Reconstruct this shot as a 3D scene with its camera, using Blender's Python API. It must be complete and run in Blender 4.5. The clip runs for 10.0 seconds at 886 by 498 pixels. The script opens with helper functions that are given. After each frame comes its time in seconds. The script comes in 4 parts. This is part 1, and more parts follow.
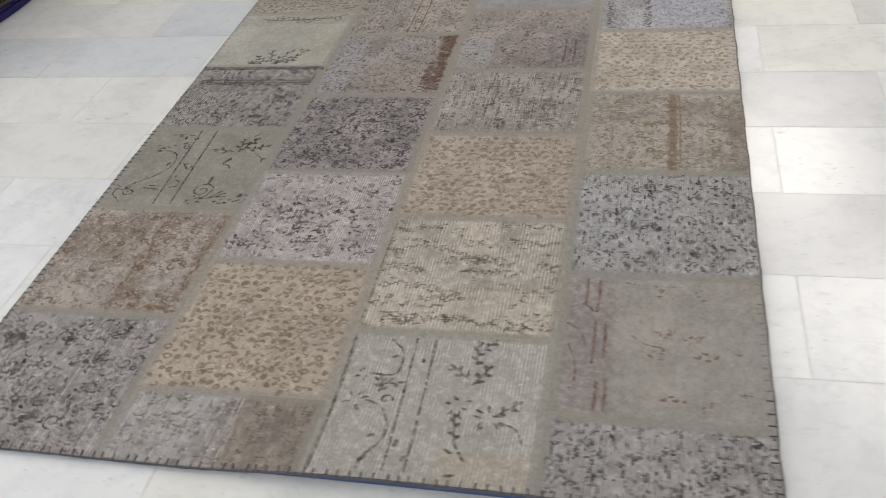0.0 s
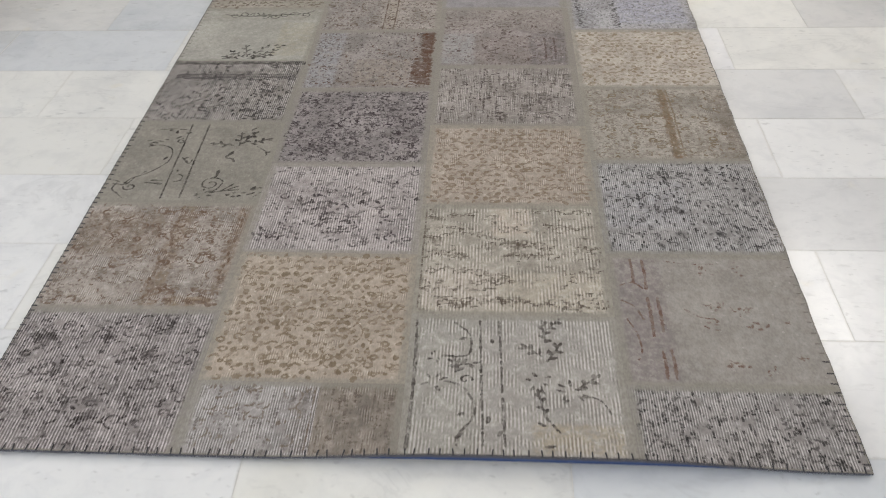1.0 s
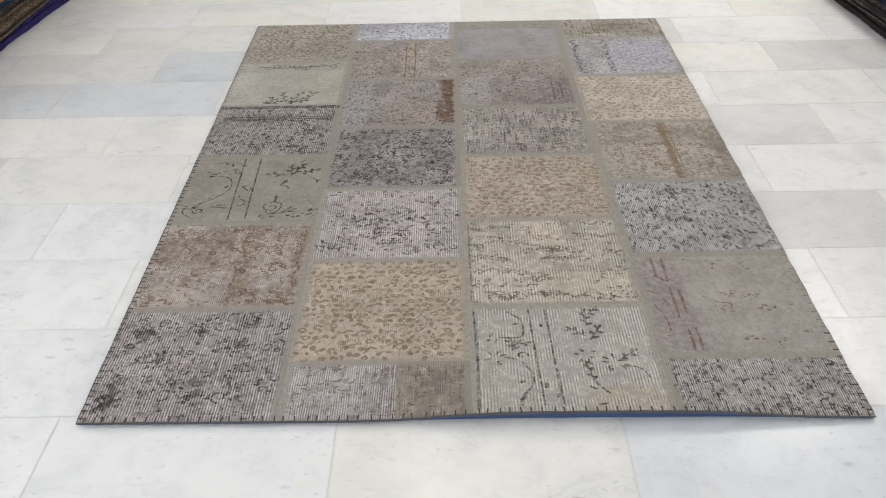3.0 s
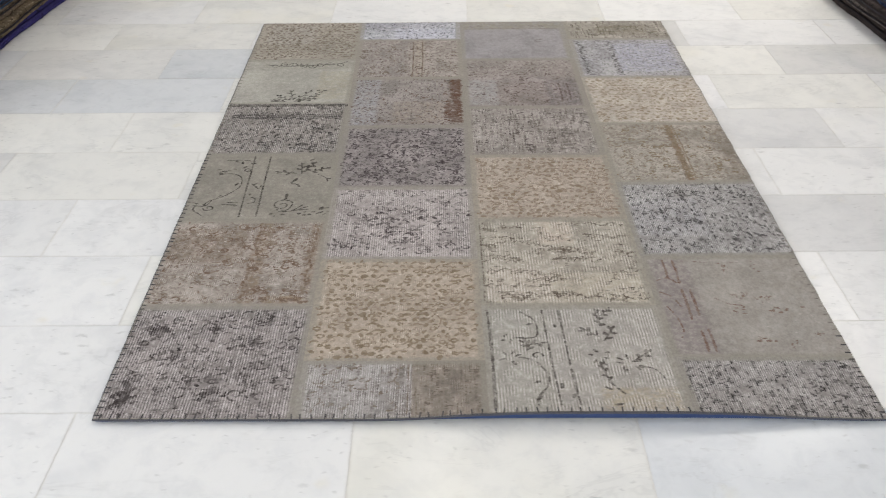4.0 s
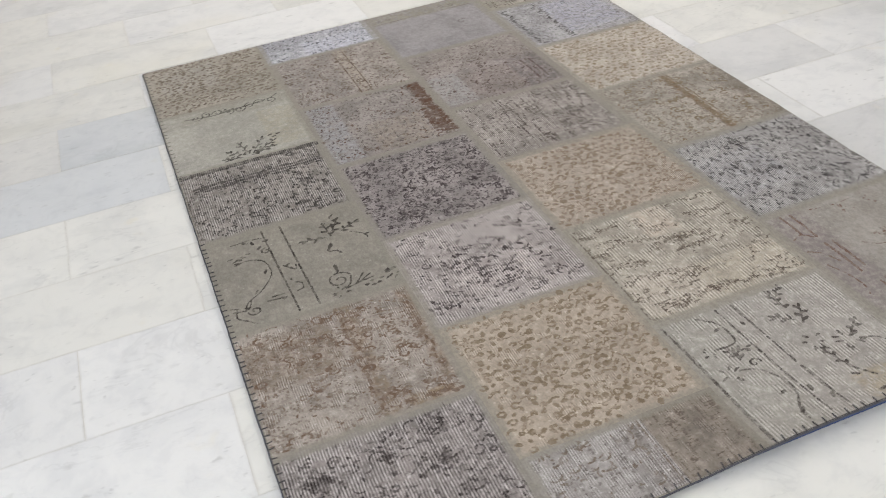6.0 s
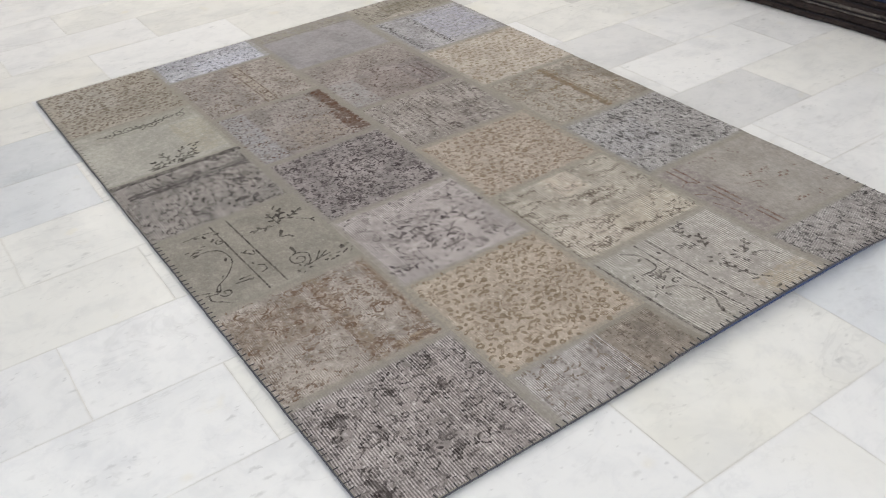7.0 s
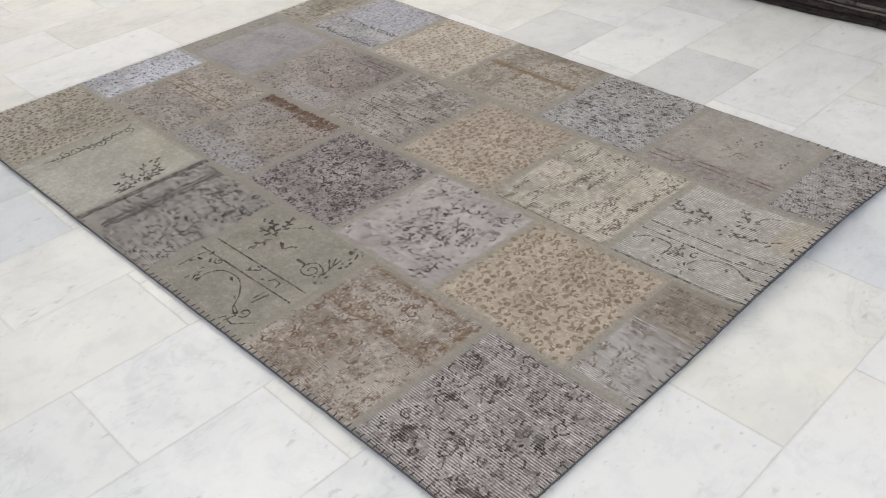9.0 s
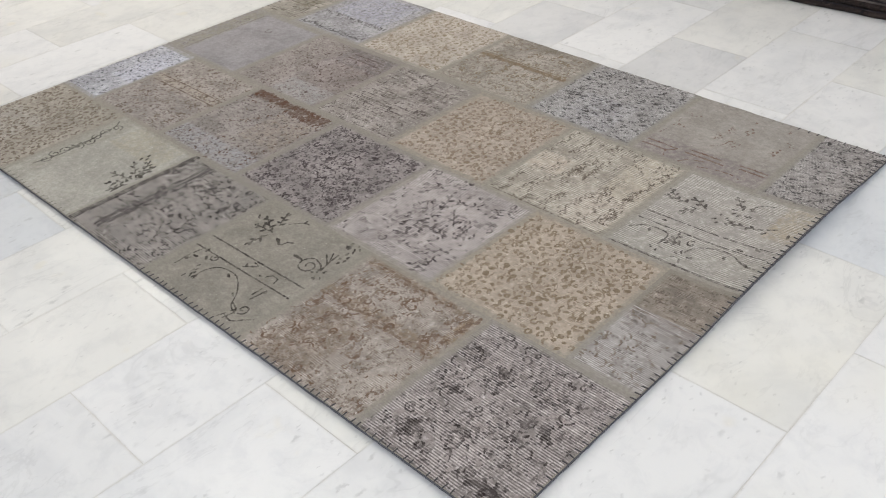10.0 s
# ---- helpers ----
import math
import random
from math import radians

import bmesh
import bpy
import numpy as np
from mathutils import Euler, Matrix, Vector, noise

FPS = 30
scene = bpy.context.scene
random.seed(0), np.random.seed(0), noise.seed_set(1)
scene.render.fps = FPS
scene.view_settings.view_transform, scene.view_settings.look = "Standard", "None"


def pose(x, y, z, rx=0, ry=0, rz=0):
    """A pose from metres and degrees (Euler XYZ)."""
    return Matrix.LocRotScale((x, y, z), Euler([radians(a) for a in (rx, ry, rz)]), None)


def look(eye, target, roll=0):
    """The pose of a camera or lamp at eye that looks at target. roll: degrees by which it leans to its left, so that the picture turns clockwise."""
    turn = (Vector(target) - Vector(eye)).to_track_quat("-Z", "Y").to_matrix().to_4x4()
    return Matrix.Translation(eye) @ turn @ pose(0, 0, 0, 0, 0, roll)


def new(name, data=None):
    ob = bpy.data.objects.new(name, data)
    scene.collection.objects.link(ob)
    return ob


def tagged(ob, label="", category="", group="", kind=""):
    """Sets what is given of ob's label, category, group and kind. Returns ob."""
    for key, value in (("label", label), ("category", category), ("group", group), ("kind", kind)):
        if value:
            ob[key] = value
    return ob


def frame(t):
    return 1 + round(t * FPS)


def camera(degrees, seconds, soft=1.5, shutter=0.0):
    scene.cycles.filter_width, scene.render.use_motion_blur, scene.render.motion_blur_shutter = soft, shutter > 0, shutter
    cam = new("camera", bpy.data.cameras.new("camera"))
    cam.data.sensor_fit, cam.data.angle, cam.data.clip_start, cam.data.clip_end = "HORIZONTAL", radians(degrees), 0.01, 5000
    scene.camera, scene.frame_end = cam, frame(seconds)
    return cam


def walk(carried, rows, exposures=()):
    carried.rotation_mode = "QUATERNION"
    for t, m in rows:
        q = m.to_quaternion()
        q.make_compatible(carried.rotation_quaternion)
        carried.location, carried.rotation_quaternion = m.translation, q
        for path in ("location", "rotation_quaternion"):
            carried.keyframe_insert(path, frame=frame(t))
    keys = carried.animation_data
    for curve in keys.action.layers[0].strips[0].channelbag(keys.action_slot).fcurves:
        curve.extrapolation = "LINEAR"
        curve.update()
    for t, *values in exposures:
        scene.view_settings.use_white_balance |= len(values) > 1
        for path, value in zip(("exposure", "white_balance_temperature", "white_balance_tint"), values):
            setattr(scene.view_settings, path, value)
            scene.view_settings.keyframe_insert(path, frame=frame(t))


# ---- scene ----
cam = camera(52.6, 10.0, soft=1.05, shutter=0.4)
PATH = [
    (0, (1.51, -0.961, 1.334), (1.07, 0.544, 0.092), -8.2),
    (0.5, (1.207, -0.981, 1.338), (0.935, 0.557, 0.088), -5.8),
    (1, (1.073, -1.079, 1.337), (0.962, 0.484, 0.094), -2.0),
    (1.5, (1.049, -1.306, 1.364), (0.95, 0.306, 0.184), -1.0),
    (2, (0.983, -1.399, 1.371), (0.919, 0.246, 0.235), -1.8),
    (2.5, (0.899, -1.418, 1.379), (0.839, 0.237, 0.258), -2.5),
    (2.7, (0.881, -1.42, 1.379), (0.834, 0.24, 0.265), -2.2),
    (3.8, (0.848, -1.427, 1.391), (0.841, 0.232, 0.275), -0.5),
    (4, (0.81, -1.427, 1.386), (0.804, 0.232, 0.27), -0.5),
    (4.5, (0.681, -1.411, 1.383), (0.696, 0.231, 0.242), -2.1),
    (5, (0.544, -1.244, 1.362), (0.64, 0.385, 0.206), -5.7),
    (5.2, (0.47, -1.155, 1.373), (0.62, 0.456, 0.197), -7.2),
    (6.3, (-0.106, -0.861, 1.352), (0.511, 0.633, 0.173), -5.6),
    (6.5, (-0.191, -0.889, 1.349), (0.501, 0.578, 0.179), -4.9),
    (7, (-0.39, -1.014, 1.384), (0.48, 0.375, 0.237), -4.2),
    (7.5, (-0.525, -0.928, 1.382), (0.449, 0.384, 0.228), -3.7),
    (8, (-0.671, -0.79, 1.392), (0.367, 0.466, 0.233), -4.7),
    (8.5, (-0.687, -0.736, 1.393), (0.399, 0.466, 0.22), -2.9),
    (9, (-0.677, -0.731, 1.392), (0.425, 0.457, 0.219), -3.2),
    (9.5, (-0.685, -0.725, 1.392), (0.428, 0.444, 0.21), -3.0),
    (10, (-0.706, -0.7, 1.39), (0.419, 0.453, 0.204), -3.4),
]
walk(cam, [(t, look(eye, target, roll)) for t, eye, target, roll in PATH], [(0.0, -0.13), (1.0, -0.1), (2.0, 0.0), (4.0, 0.03), (10.0, 0.03)])

# ---- world, lamps, exposure ----
world = bpy.data.worlds.new("world")
scene.world = world
world.use_nodes = True
wn = world.node_tree
sky = wn.nodes.new("ShaderNodeTexSky")
sky.sky_type, sky.sun_disc = "NISHITA", False
sky.sun_elevation, sky.sun_rotation = radians(40), radians(200)
wn.links.new(sky.outputs[0], wn.nodes["Background"].inputs[0])
wn.nodes["Background"].inputs[1].default_value = 0.12
scene.view_settings.exposure = 0.0
# second value: the fill discs added at the unseen ceiling
LAMP_WATTS, FILL_WATTS, SOUTH_WATTS, WEST_WATTS = 2.2, 36.0, 177.0, 149.0


def lin(r, g, b):
    """Linear colour from 8-bit display values."""
    return tuple((c / 255 / 12.92) if c / 255 <= 0.04045 else ((c / 255 + 0.055) / 1.055) ** 2.4 for c in (r, g, b)) + (1.0,)


def dye(r, g, b, keep=0.84):
    """Linear colour of faded wool: like lin(), with part of the colour washed out."""
    m = 0.3 * r + 0.59 * g + 0.11 * b
    return tuple(c * f for c, f in zip(lin(*(m + (c - m) * keep for c in (r, g, b))), (1.225, 1.22, 1.255, 1.0)))


# ---- node helpers ----
class Nodes:
    """A short way to write a node material."""

    def __init__(self, name):
        self.mat = bpy.data.materials.new(name)
        self.mat.use_nodes = True
        self.t = self.mat.node_tree
        self.bsdf = self.t.nodes["Principled BSDF"]

    def put(self, socket, value):
        if isinstance(value, bpy.types.NodeSocket):
            self.t.links.new(value, socket)
        else:
            socket.default_value = value

    def math(self, op, a, b=0.0, c=0.0, clamp=False):
        n = self.t.nodes.new("ShaderNodeMath")
        n.operation, n.use_clamp = op, clamp
        for i, v in enumerate((a, b, c)):
            self.put(n.inputs[i], v)
        return n.outputs[0]

    def mix(self, fac, a, b, blend="MIX"):
        n = self.t.nodes.new("ShaderNodeMix")
        n.data_type, n.blend_type, n.clamp_factor = "RGBA", blend, True
        self.put(n.inputs["Factor"], fac)
        self.put(n.inputs[6], a)
        self.put(n.inputs[7], b)
        return n.outputs[2]

    def coords(self, shift=(0, 0, 0), scale=(1, 1, 1), kind="Object"):
        tc = self.t.nodes.new("ShaderNodeTexCoord")
        mp = self.t.nodes.new("ShaderNodeMapping")
        self.t.links.new(tc.outputs[kind], mp.inputs[0])
        mp.inputs["Location"].default_value = shift
        mp.inputs["Scale"].default_value = scale
        return mp.outputs[0]

    def scaled(self, vec, scale, shift=(0, 0, 0)):
        mp = self.t.nodes.new("ShaderNodeMapping")
        self.t.links.new(vec, mp.inputs[0])
        mp.inputs["Location"].default_value = shift
        mp.inputs["Scale"].default_value = scale
        return mp.outputs[0]

    def noise(self, vec, scale, detail=2.0, rough=0.5, distort=0.0, colour=False):
        n = self.t.nodes.new("ShaderNodeTexNoise")
        self.t.links.new(vec, n.inputs["Vector"])
        n.inputs["Scale"].default_value, n.inputs["Detail"].default_value = scale, detail
        n.inputs["Roughness"].default_value, n.inputs["Distortion"].default_value = rough, distort
        return n.outputs["Color" if colour else "Fac"]

    def voronoi(self, vec, scale, feature="F1", randomness=1.0, out="Distance"):
        n = self.t.nodes.new("ShaderNodeTexVoronoi")
        n.feature = feature
        self.t.links.new(vec, n.inputs["Vector"])
        n.inputs["Scale"].default_value, n.inputs["Randomness"].default_value = scale, randomness
        return n.outputs[out]

    def step(self, value, lo, hi):
        """0 below lo, 1 above hi, smooth between; lo > hi turns it round."""
        n = self.t.nodes.new("ShaderNodeMapRange")
        n.interpolation_type = "SMOOTHSTEP"
        self.put(n.inputs["Value"], value)
        if lo < hi:
            a, b, c, d = lo, hi, 0.0, 1.0
        else:
            a, b, c, d = hi, lo, 1.0, 0.0
        for i, v in zip((1, 2, 3, 4), (a, b, c, d)):
            n.inputs[i].default_value = v
        return n.outputs[0]

    def xyz(self, vec):
        n = self.t.nodes.new("ShaderNodeSeparateXYZ")
        self.t.links.new(vec, n.inputs[0])
        return n.outputs

    def vec(self, x, y, z=0.0):
        n = self.t.nodes.new("ShaderNodeCombineXYZ")
        for i, v in enumerate((x, y, z)):
            self.put(n.inputs[i], v)
        return n.outputs[0]

    def add(self, a, b, scale=1.0):
        """a + scale * (b - 0.5), of vectors: bends coordinates by a noise."""
        s = self.t.nodes.new("ShaderNodeVectorMath")
        s.operation = "SUBTRACT"
        self.t.links.new(b, s.inputs[0])
        s.inputs[1].default_value = (0.5, 0.5, 0.5)
        n = self.t.nodes.new("ShaderNodeVectorMath")
        n.operation = "MULTIPLY_ADD"
        self.t.links.new(s.outputs[0], n.inputs[0])
        n.inputs[1].default_value = (scale, scale, 0.0)
        self.t.links.new(a, n.inputs[2])
        return n.outputs[0]

    def info(self, out):
        return self.t.nodes.new("ShaderNodeObjectInfo").outputs[out]

    def bump(self, height, strength, distance):
        n = self.t.nodes.new("ShaderNodeBump")
        n.inputs["Strength"].default_value, n.inputs["Distance"].default_value = strength, distance
        self.t.links.new(height, n.inputs["Height"])
        self.t.links.new(n.outputs[0], self.bsdf.inputs["Normal"])

    def done(self, colour, rough=0.9, spec=0.5, metal=0.0):
        self.put(self.bsdf.inputs["Base Color"], colour)
        self.put(self.bsdf.inputs["Roughness"], rough)
        self.bsdf.inputs["Specular IOR Level"].default_value = spec
        self.bsdf.inputs["Metallic"].default_value = metal
        return self.mat


# ---- general materials ----
def marble_material(name="white_marble", single=True):
    """Polished white marble; each tile has its own tint and veins, and a single tile some dirt along its rim."""
    n = Nodes(name)
    rnd = n.info("Random")
    base = n.coords()
    shift = n.vec(n.math("MULTIPLY", rnd, 37.0), n.math("MULTIPLY", rnd, 91.0), n.math("MULTIPLY", rnd, 13.0))
    va = n.t.nodes.new("ShaderNodeVectorMath")
    n.t.links.new(base, va.inputs[0])
    n.t.links.new(shift, va.inputs[1])
    p = va.outputs[0]
    tint = n.info("Color")
    cloud = n.noise(p, 3.5, 4, 0.6, 0.6)
    col = n.mix(n.step(cloud, 0.42, 0.74), tint, n.mix(1.0, tint, lin(240, 241, 243), "MULTIPLY"))
    long_p = n.scaled(p, (0.45, 1.0, 1.0))
    mott = n.noise(p, 15.0, 5, 0.68, 0.5)
    col = n.mix(n.math("MULTIPLY", n.step(mott, 0.44, 0.68), 0.4), col, n.mix(1.0, tint, lin(234, 235, 238), "MULTIPLY"))
    vein = n.noise(long_p, 5.0, 5, 0.62, 1.2)
    line = n.step(n.math("ABSOLUTE", n.math("SUBTRACT", vein, 0.5)), 0.022, 0.0)
    col = n.mix(n.math("MULTIPLY", line, n.math("MULTIPLY", n.step(cloud, 0.40, 0.60), 0.16)), col, lin(158, 158, 160))
    bent = n.add(p, n.noise(p, 60.0, 3, 0.6, colour=True), 0.02)
    skew = n.t.nodes.new("ShaderNodeMapping")
    n.t.links.new(bent, skew.inputs[0])
    skew.inputs["Rotation"].default_value = (0, 0, 0.5)
    skew.inputs["Scale"].default_value = (0.55, 1.3, 1.0)
    where = n.step(n.noise(p, 6.5, 3), 0.40, 0.60)
    for size, few, tone, much in ((28.0, 0.70, (142, 142, 144), 0.36), (64.0, 0.55, (152, 152, 154), 0.36)):
        d = n.voronoi(skew.outputs[0], size)
        keep = n.xyz(n.voronoi(skew.outputs[0], size, out="Color"))[0]
        spot_of = n.math("MULTIPLY", n.step(d, 0.30, 0.05), n.step(keep, few, few + 0.06))
        col = n.mix(n.math("MULTIPLY", n.math("MULTIPLY", spot_of, where), much), col, lin(*tone))
    stain = n.math("MULTIPLY", n.step(n.noise(p, 7.0, 3), 0.66, 0.78), 0.30)
    col = n.mix(stain, col, n.mix(1.0, tint, lin(250, 238, 205), "MULTIPLY"))
    warm = n.step(n.noise(p, 2.1, 2), 0.58, 0.74)
    col = n.mix(n.math("MULTIPLY", warm, 0.35), col, n.mix(1.0, tint, lin(252, 249, 238), "MULTIPLY"))
    if single:
        rx, ry = n.xyz(base)[0], n.xyz(base)[1]
        rim = n.math("MINIMUM", n.math("MINIMUM", rx, n.math("SUBTRACT", 0.61, rx)), n.math("MINIMUM", ry, n.math("SUBTRACT", 0.305, ry)))
        dirt = n.math("MULTIPLY", n.step(rim, 0.0065, 0.0005), n.math("ADD", 0.06, n.math("MULTIPLY", n.step(n.noise(p, 11.0, 4, 0.7), 0.40, 0.70), 0.30)))
        col = n.mix(dirt, col, lin(166, 161, 152))
    ruf = n.math("ADD", 0.15, n.math("MULTIPLY", n.noise(p, 14.0, 3), 0.15))
    n.bump(n.noise(p, 9.0, 3), 0.04, 0.01)
    return n.done(col, ruf, 0.45)


def plain_material(name, colour, rough=0.8, grain=60.0, amount=0.25, spec=0.3, bump=0.2):
    n = Nodes(name)
    p = n.coords()
    dark = tuple(c * (1 - amount) for c in colour[:3]) + (1,)
    lite = tuple(min(1, c * (1 + amount)) for c in colour[:3]) + (1,)
    col = n.mix(n.noise(p, grain, 3), dark, lite)
    col = n.mix(n.math("MULTIPLY", n.noise(p, grain / 14, 2), 0.5), col, colour)
    n.bump(n.noise(p, grain * 2, 2), bump, 0.002)
    return n.done(col, rough, spec)


SEAM = dye(124, 120, 109, 0.9)


def patch_material(name, size, ground, light, dark, pile_tone, mode, seed, warp=0.6, ink=1.0, blot=0.12, dense=0.5, zones=(), sewn=(1, 1, 1, 1), pitch=0.0052):
    """Worn, over-dyed carpet: bare warp threads with dark gaps, felted islands, rests of pile, thread at the sewn rim.
    Object coordinates are metres from the patch's corner, x across the warp."""
    n = Nodes(name)
    raw = n.coords()
    rx, ry = n.xyz(raw)[0], n.xyz(raw)[1]
    rnd = random.Random(seed)
    p = n.scaled(raw, (1, 1, 1), (rnd.uniform(0, 40), rnd.uniform(0, 40), rnd.uniform(0, 9)))
    px, py = n.xyz(p)[0], n.xyz(p)[1]
    big = n.noise(p, 9.0, 4, 0.62, 0.4)
    mid = n.noise(n.scaled(p, (1.0, 0.8, 1.0)), 70.0, 3, 0.6)
    fine = n.noise(n.scaled(p, (1.0, 0.6, 1.0)), 240.0, 2, 0.6)
    lo = tuple(c * (1 - blot * 1.3) for c in ground[:3]) + (1,)
    hi = tuple(min(1, c * (1 + blot * 1.3)) for c in ground[:3]) + (1,)
    col = n.mix(n.step(big, 0.3, 0.7), lo, hi)
    for x0, x1, y0, y1, tone, amount in zones:
        wx = n.math("ADD", rx, n.math("MULTIPLY", n.math("SUBTRACT", n.noise(p, 45.0, 3, 0.6), 0.5), 0.022))
        wy = n.math("ADD", ry, n.math("MULTIPLY", n.math("SUBTRACT", n.noise(p, 38.0, 3, 0.6), 0.5), 0.022))
        inx = n.math("MULTIPLY", n.step(wx, x0 - 0.008, x0 + 0.008), n.step(wx, x1 + 0.008, x1 - 0.008))
        iny = n.math("MULTIPLY", n.step(wy, y0 - 0.008, y0 + 0.008), n.step(wy, y1 + 0.008, y1 - 0.008))
        thin = n.math("ADD", 0.25, n.math("MULTIPLY", n.step(n.noise(p, 60.0, 4, 0.7), 0.38, 0.58), 0.75))
        col = n.mix(n.math("MULTIPLY", n.math("MULTIPLY", inx, iny), n.math("MULTIPLY", thin, amount)), col, dye(*tone))
    # felted, mottled wool
    col = n.mix(n.math("MULTIPLY", n.step(mid, 0.58, 0.34), 0.20 + 0.14 * warp), col, n.mix(1.0, col, (0.55, 0.53, 0.51, 1), "MULTIPLY"))
    col = n.mix(n.math("MULTIPLY", n.step(mid, 0.54, 0.74), 0.16 + 0.14 * warp), col, light)
    # warp threads along y, each with its own tone, bare in places
    wob = n.math("MULTIPLY", n.noise(p, 22.0, 2), 0.004)
    turns = n.math("DIVIDE", n.math("ADD", px, wob), pitch)
    wave = n.math("SINE", n.math("MULTIPLY", turns, 2 * math.pi))
    own = n.t.nodes.new("ShaderNodeTexWhiteNoise")
    own.noise_dimensions = "1D"
    n.put(own.inputs["W"], n.math("FLOOR", n.math("ADD", turns, 0.25)))
    thread = n.step(wave, -0.65, 0.75)
    streak = n.noise(n.scaled(p, (1.0, 0.06, 1.0)), 70.0, 2, 0.6)
    along = n.noise(n.vec(n.math("MULTIPLY", turns, 1.0), n.math("MULTIPLY", py, 75.0)), 1.0, 2, 0.6)
    bare = n.step(n.noise(n.scaled(p, (1.0, 0.8, 1.0)), 27.0, 3, 0.6, 0.4), 0.70 - 0.34 * warp, 0.84 - 0.34 * warp)
    bare = n.math("MULTIPLY", bare, n.math("ADD", 0.55, n.math("MULTIPLY", n.step(streak, 0.28, 0.55), 0.45)))
    bare = n.math("MULTIPLY", bare, 0.32 + 0.38 * warp)
    lit = n.mix(n.math("ADD", 0.16, n.math("MULTIPLY", n.math("ADD", own.outputs["Value"], n.step(along, 0.38, 0.64)), 0.36)), col, light)
    gap = n.mix(0.16, n.mix(1.0, col, (0.60, 0.58, 0.57, 1), "MULTIPLY"), dark)
    col = n.mix(bare, col, n.mix(thread, gap, lit))
    # rests of the pattern, knot by knot: one thread wide, one row high
    tall = pitch * 0.85
    knot = n.vec(n.math("MULTIPLY", n.math("FLOOR", n.math("ADD", turns, 0.75)), pitch), n.math("MULTIPLY", n.math("FLOOR", n.math("DIVIDE", n.math("ADD", py, n.math("MULTIPLY", wob, 0.6)), tall)), tall), 0.0)
    q = n.add(knot, n.noise(p, 75.0, 3, 0.6, colour=True), 0.008)
    if mode == "leopard":
        mask = n.step(n.noise(p, 60.0, 3, 0.6, 0.6), 0.54, 0.64)
        worn = 0.55
    elif mode == "flower":
        v = n.scaled(q, (1.0, 0.9, 1.0))
        d = n.voronoi(v, 48.0)
        keep = n.xyz(n.voronoi(v, 48.0, out="Color"))[0]
        petal = n.math("MULTIPLY", n.step(d, 0.50, 0.34), n.step(keep, 0.62 - 0.3 * dense, 0.68 - 0.3 * dense))
        stem = n.step(n.math("ABSOLUTE", n.math("SUBTRACT", n.noise(q, 21.0, 2, 0.5, 1.2), 0.5)), 0.024, 0.010)
        mask = n.math("MAXIMUM", petal, n.math("MULTIPLY", stem, 0.85))
        worn = n.step(n.noise(p, 20.0, 5, 0.74, 0.5), 0.58 - 0.3 * dense, 0.70 - 0.3 * dense)
        mask = n.math("MAXIMUM", mask, n.step(n.noise(q, 105.0, 2, 0.6), 0.56, 0.61))
    elif mode == "speckle":
        s = n.noise(n.scaled(q, (1.0, 0.42 if warp > 0.8 else 0.75, 1.0)), 100.0, 2, 0.55, 0.3)
        mask = n.step(s, 0.53, 0.60)
        worn = n.step(n.noise(p, 22.0, 5, 0.76, 0.4), 0.60 - 0.32 * dense, 0.74 - 0.32 * dense)
    elif mode == "rows":
        s = n.noise(n.scaled(p, (0.5, 1.6, 1.0)), 85.0, 3, 0.6, 0.2)
        t = n.noise(n.scaled(p, (1.8, 0.22, 1.0)), 75.0, 3)
        mask = n.step(n.math("ADD", n.math("MULTIPLY", s, 0.45), n.math("MULTIPLY", t, 0.55)), 0.51, 0.58)
        worn = n.step(n.noise(p, 18.0, 5, 0.74), 0.60 - 0.3 * dense, 0.74 - 0.3 * dense)
    elif mode == "steps":
        g = n.vec(n.math("SNAP", px, pitch), n.math("SNAP", py, 0.006), 0.0)
        mask = n.step(n.noise(n.scaled(g, (0.6, 1.4, 1.0)), 26.0, 2), 0.56, 0.62)
        worn = n.step(n.noise(p, 24.0, 4, 0.7), 0.44, 0.56)
    else:
        s = n.noise(q, 48.0, 5, 0.72, 1.0)
        mask = n.step(s, 0.56, 0.66)
        worn = n.step(n.noise(p, 12.0, 4, 0.7), 0.48, 0.66)
    grain = n.noise(q, 210.0, 2, 0.6)
    rest = n.math("MULTIPLY", n.math("MULTIPLY", mask, worn), min(1.0, 1.2 * ink))
    rest = n.math("MULTIPLY", rest, n.step(grain, 0.34, 0.52))
    keep_light = n.math("SUBTRACT", 1.0, n.math("MULTIPLY", n.math("MULTIPLY", bare, thread), 0.48))
    vary = n.step(n.noise(p, 33.0, 2), 0.35, 0.75)
    col = n.mix(n.math("MULTIPLY", rest, keep_light), col, n.mix(vary, dark, n.mix(0.4, dark, ground)))
    # pile that is left standing, frayed at its rim and thin in places
    at = n.t.nodes.new("ShaderNodeAttribute")
    at.attribute_name = "pile"
    fray = n.math("ADD", at.outputs["Fac"], n.math("MULTIPLY", n.math("SUBTRACT", grain, 0.5), 1.5))
    stand = n.math("MULTIPLY", n.step(fray, 0.30, 0.58), n.step(at.outputs["Fac"], 0.05, 0.25))
    stand = n.math("MULTIPLY", stand, n.math("ADD", 0.46, n.math("MULTIPLY", n.step(n.noise(p, 62.0, 3, 0.7), 0.36, 0.56), 0.52)))
    col = n.mix(n.math("MULTIPLY", stand, keep_light), col, n.mix(vary, pile_tone, n.mix(0.3, pile_tone, ground)))
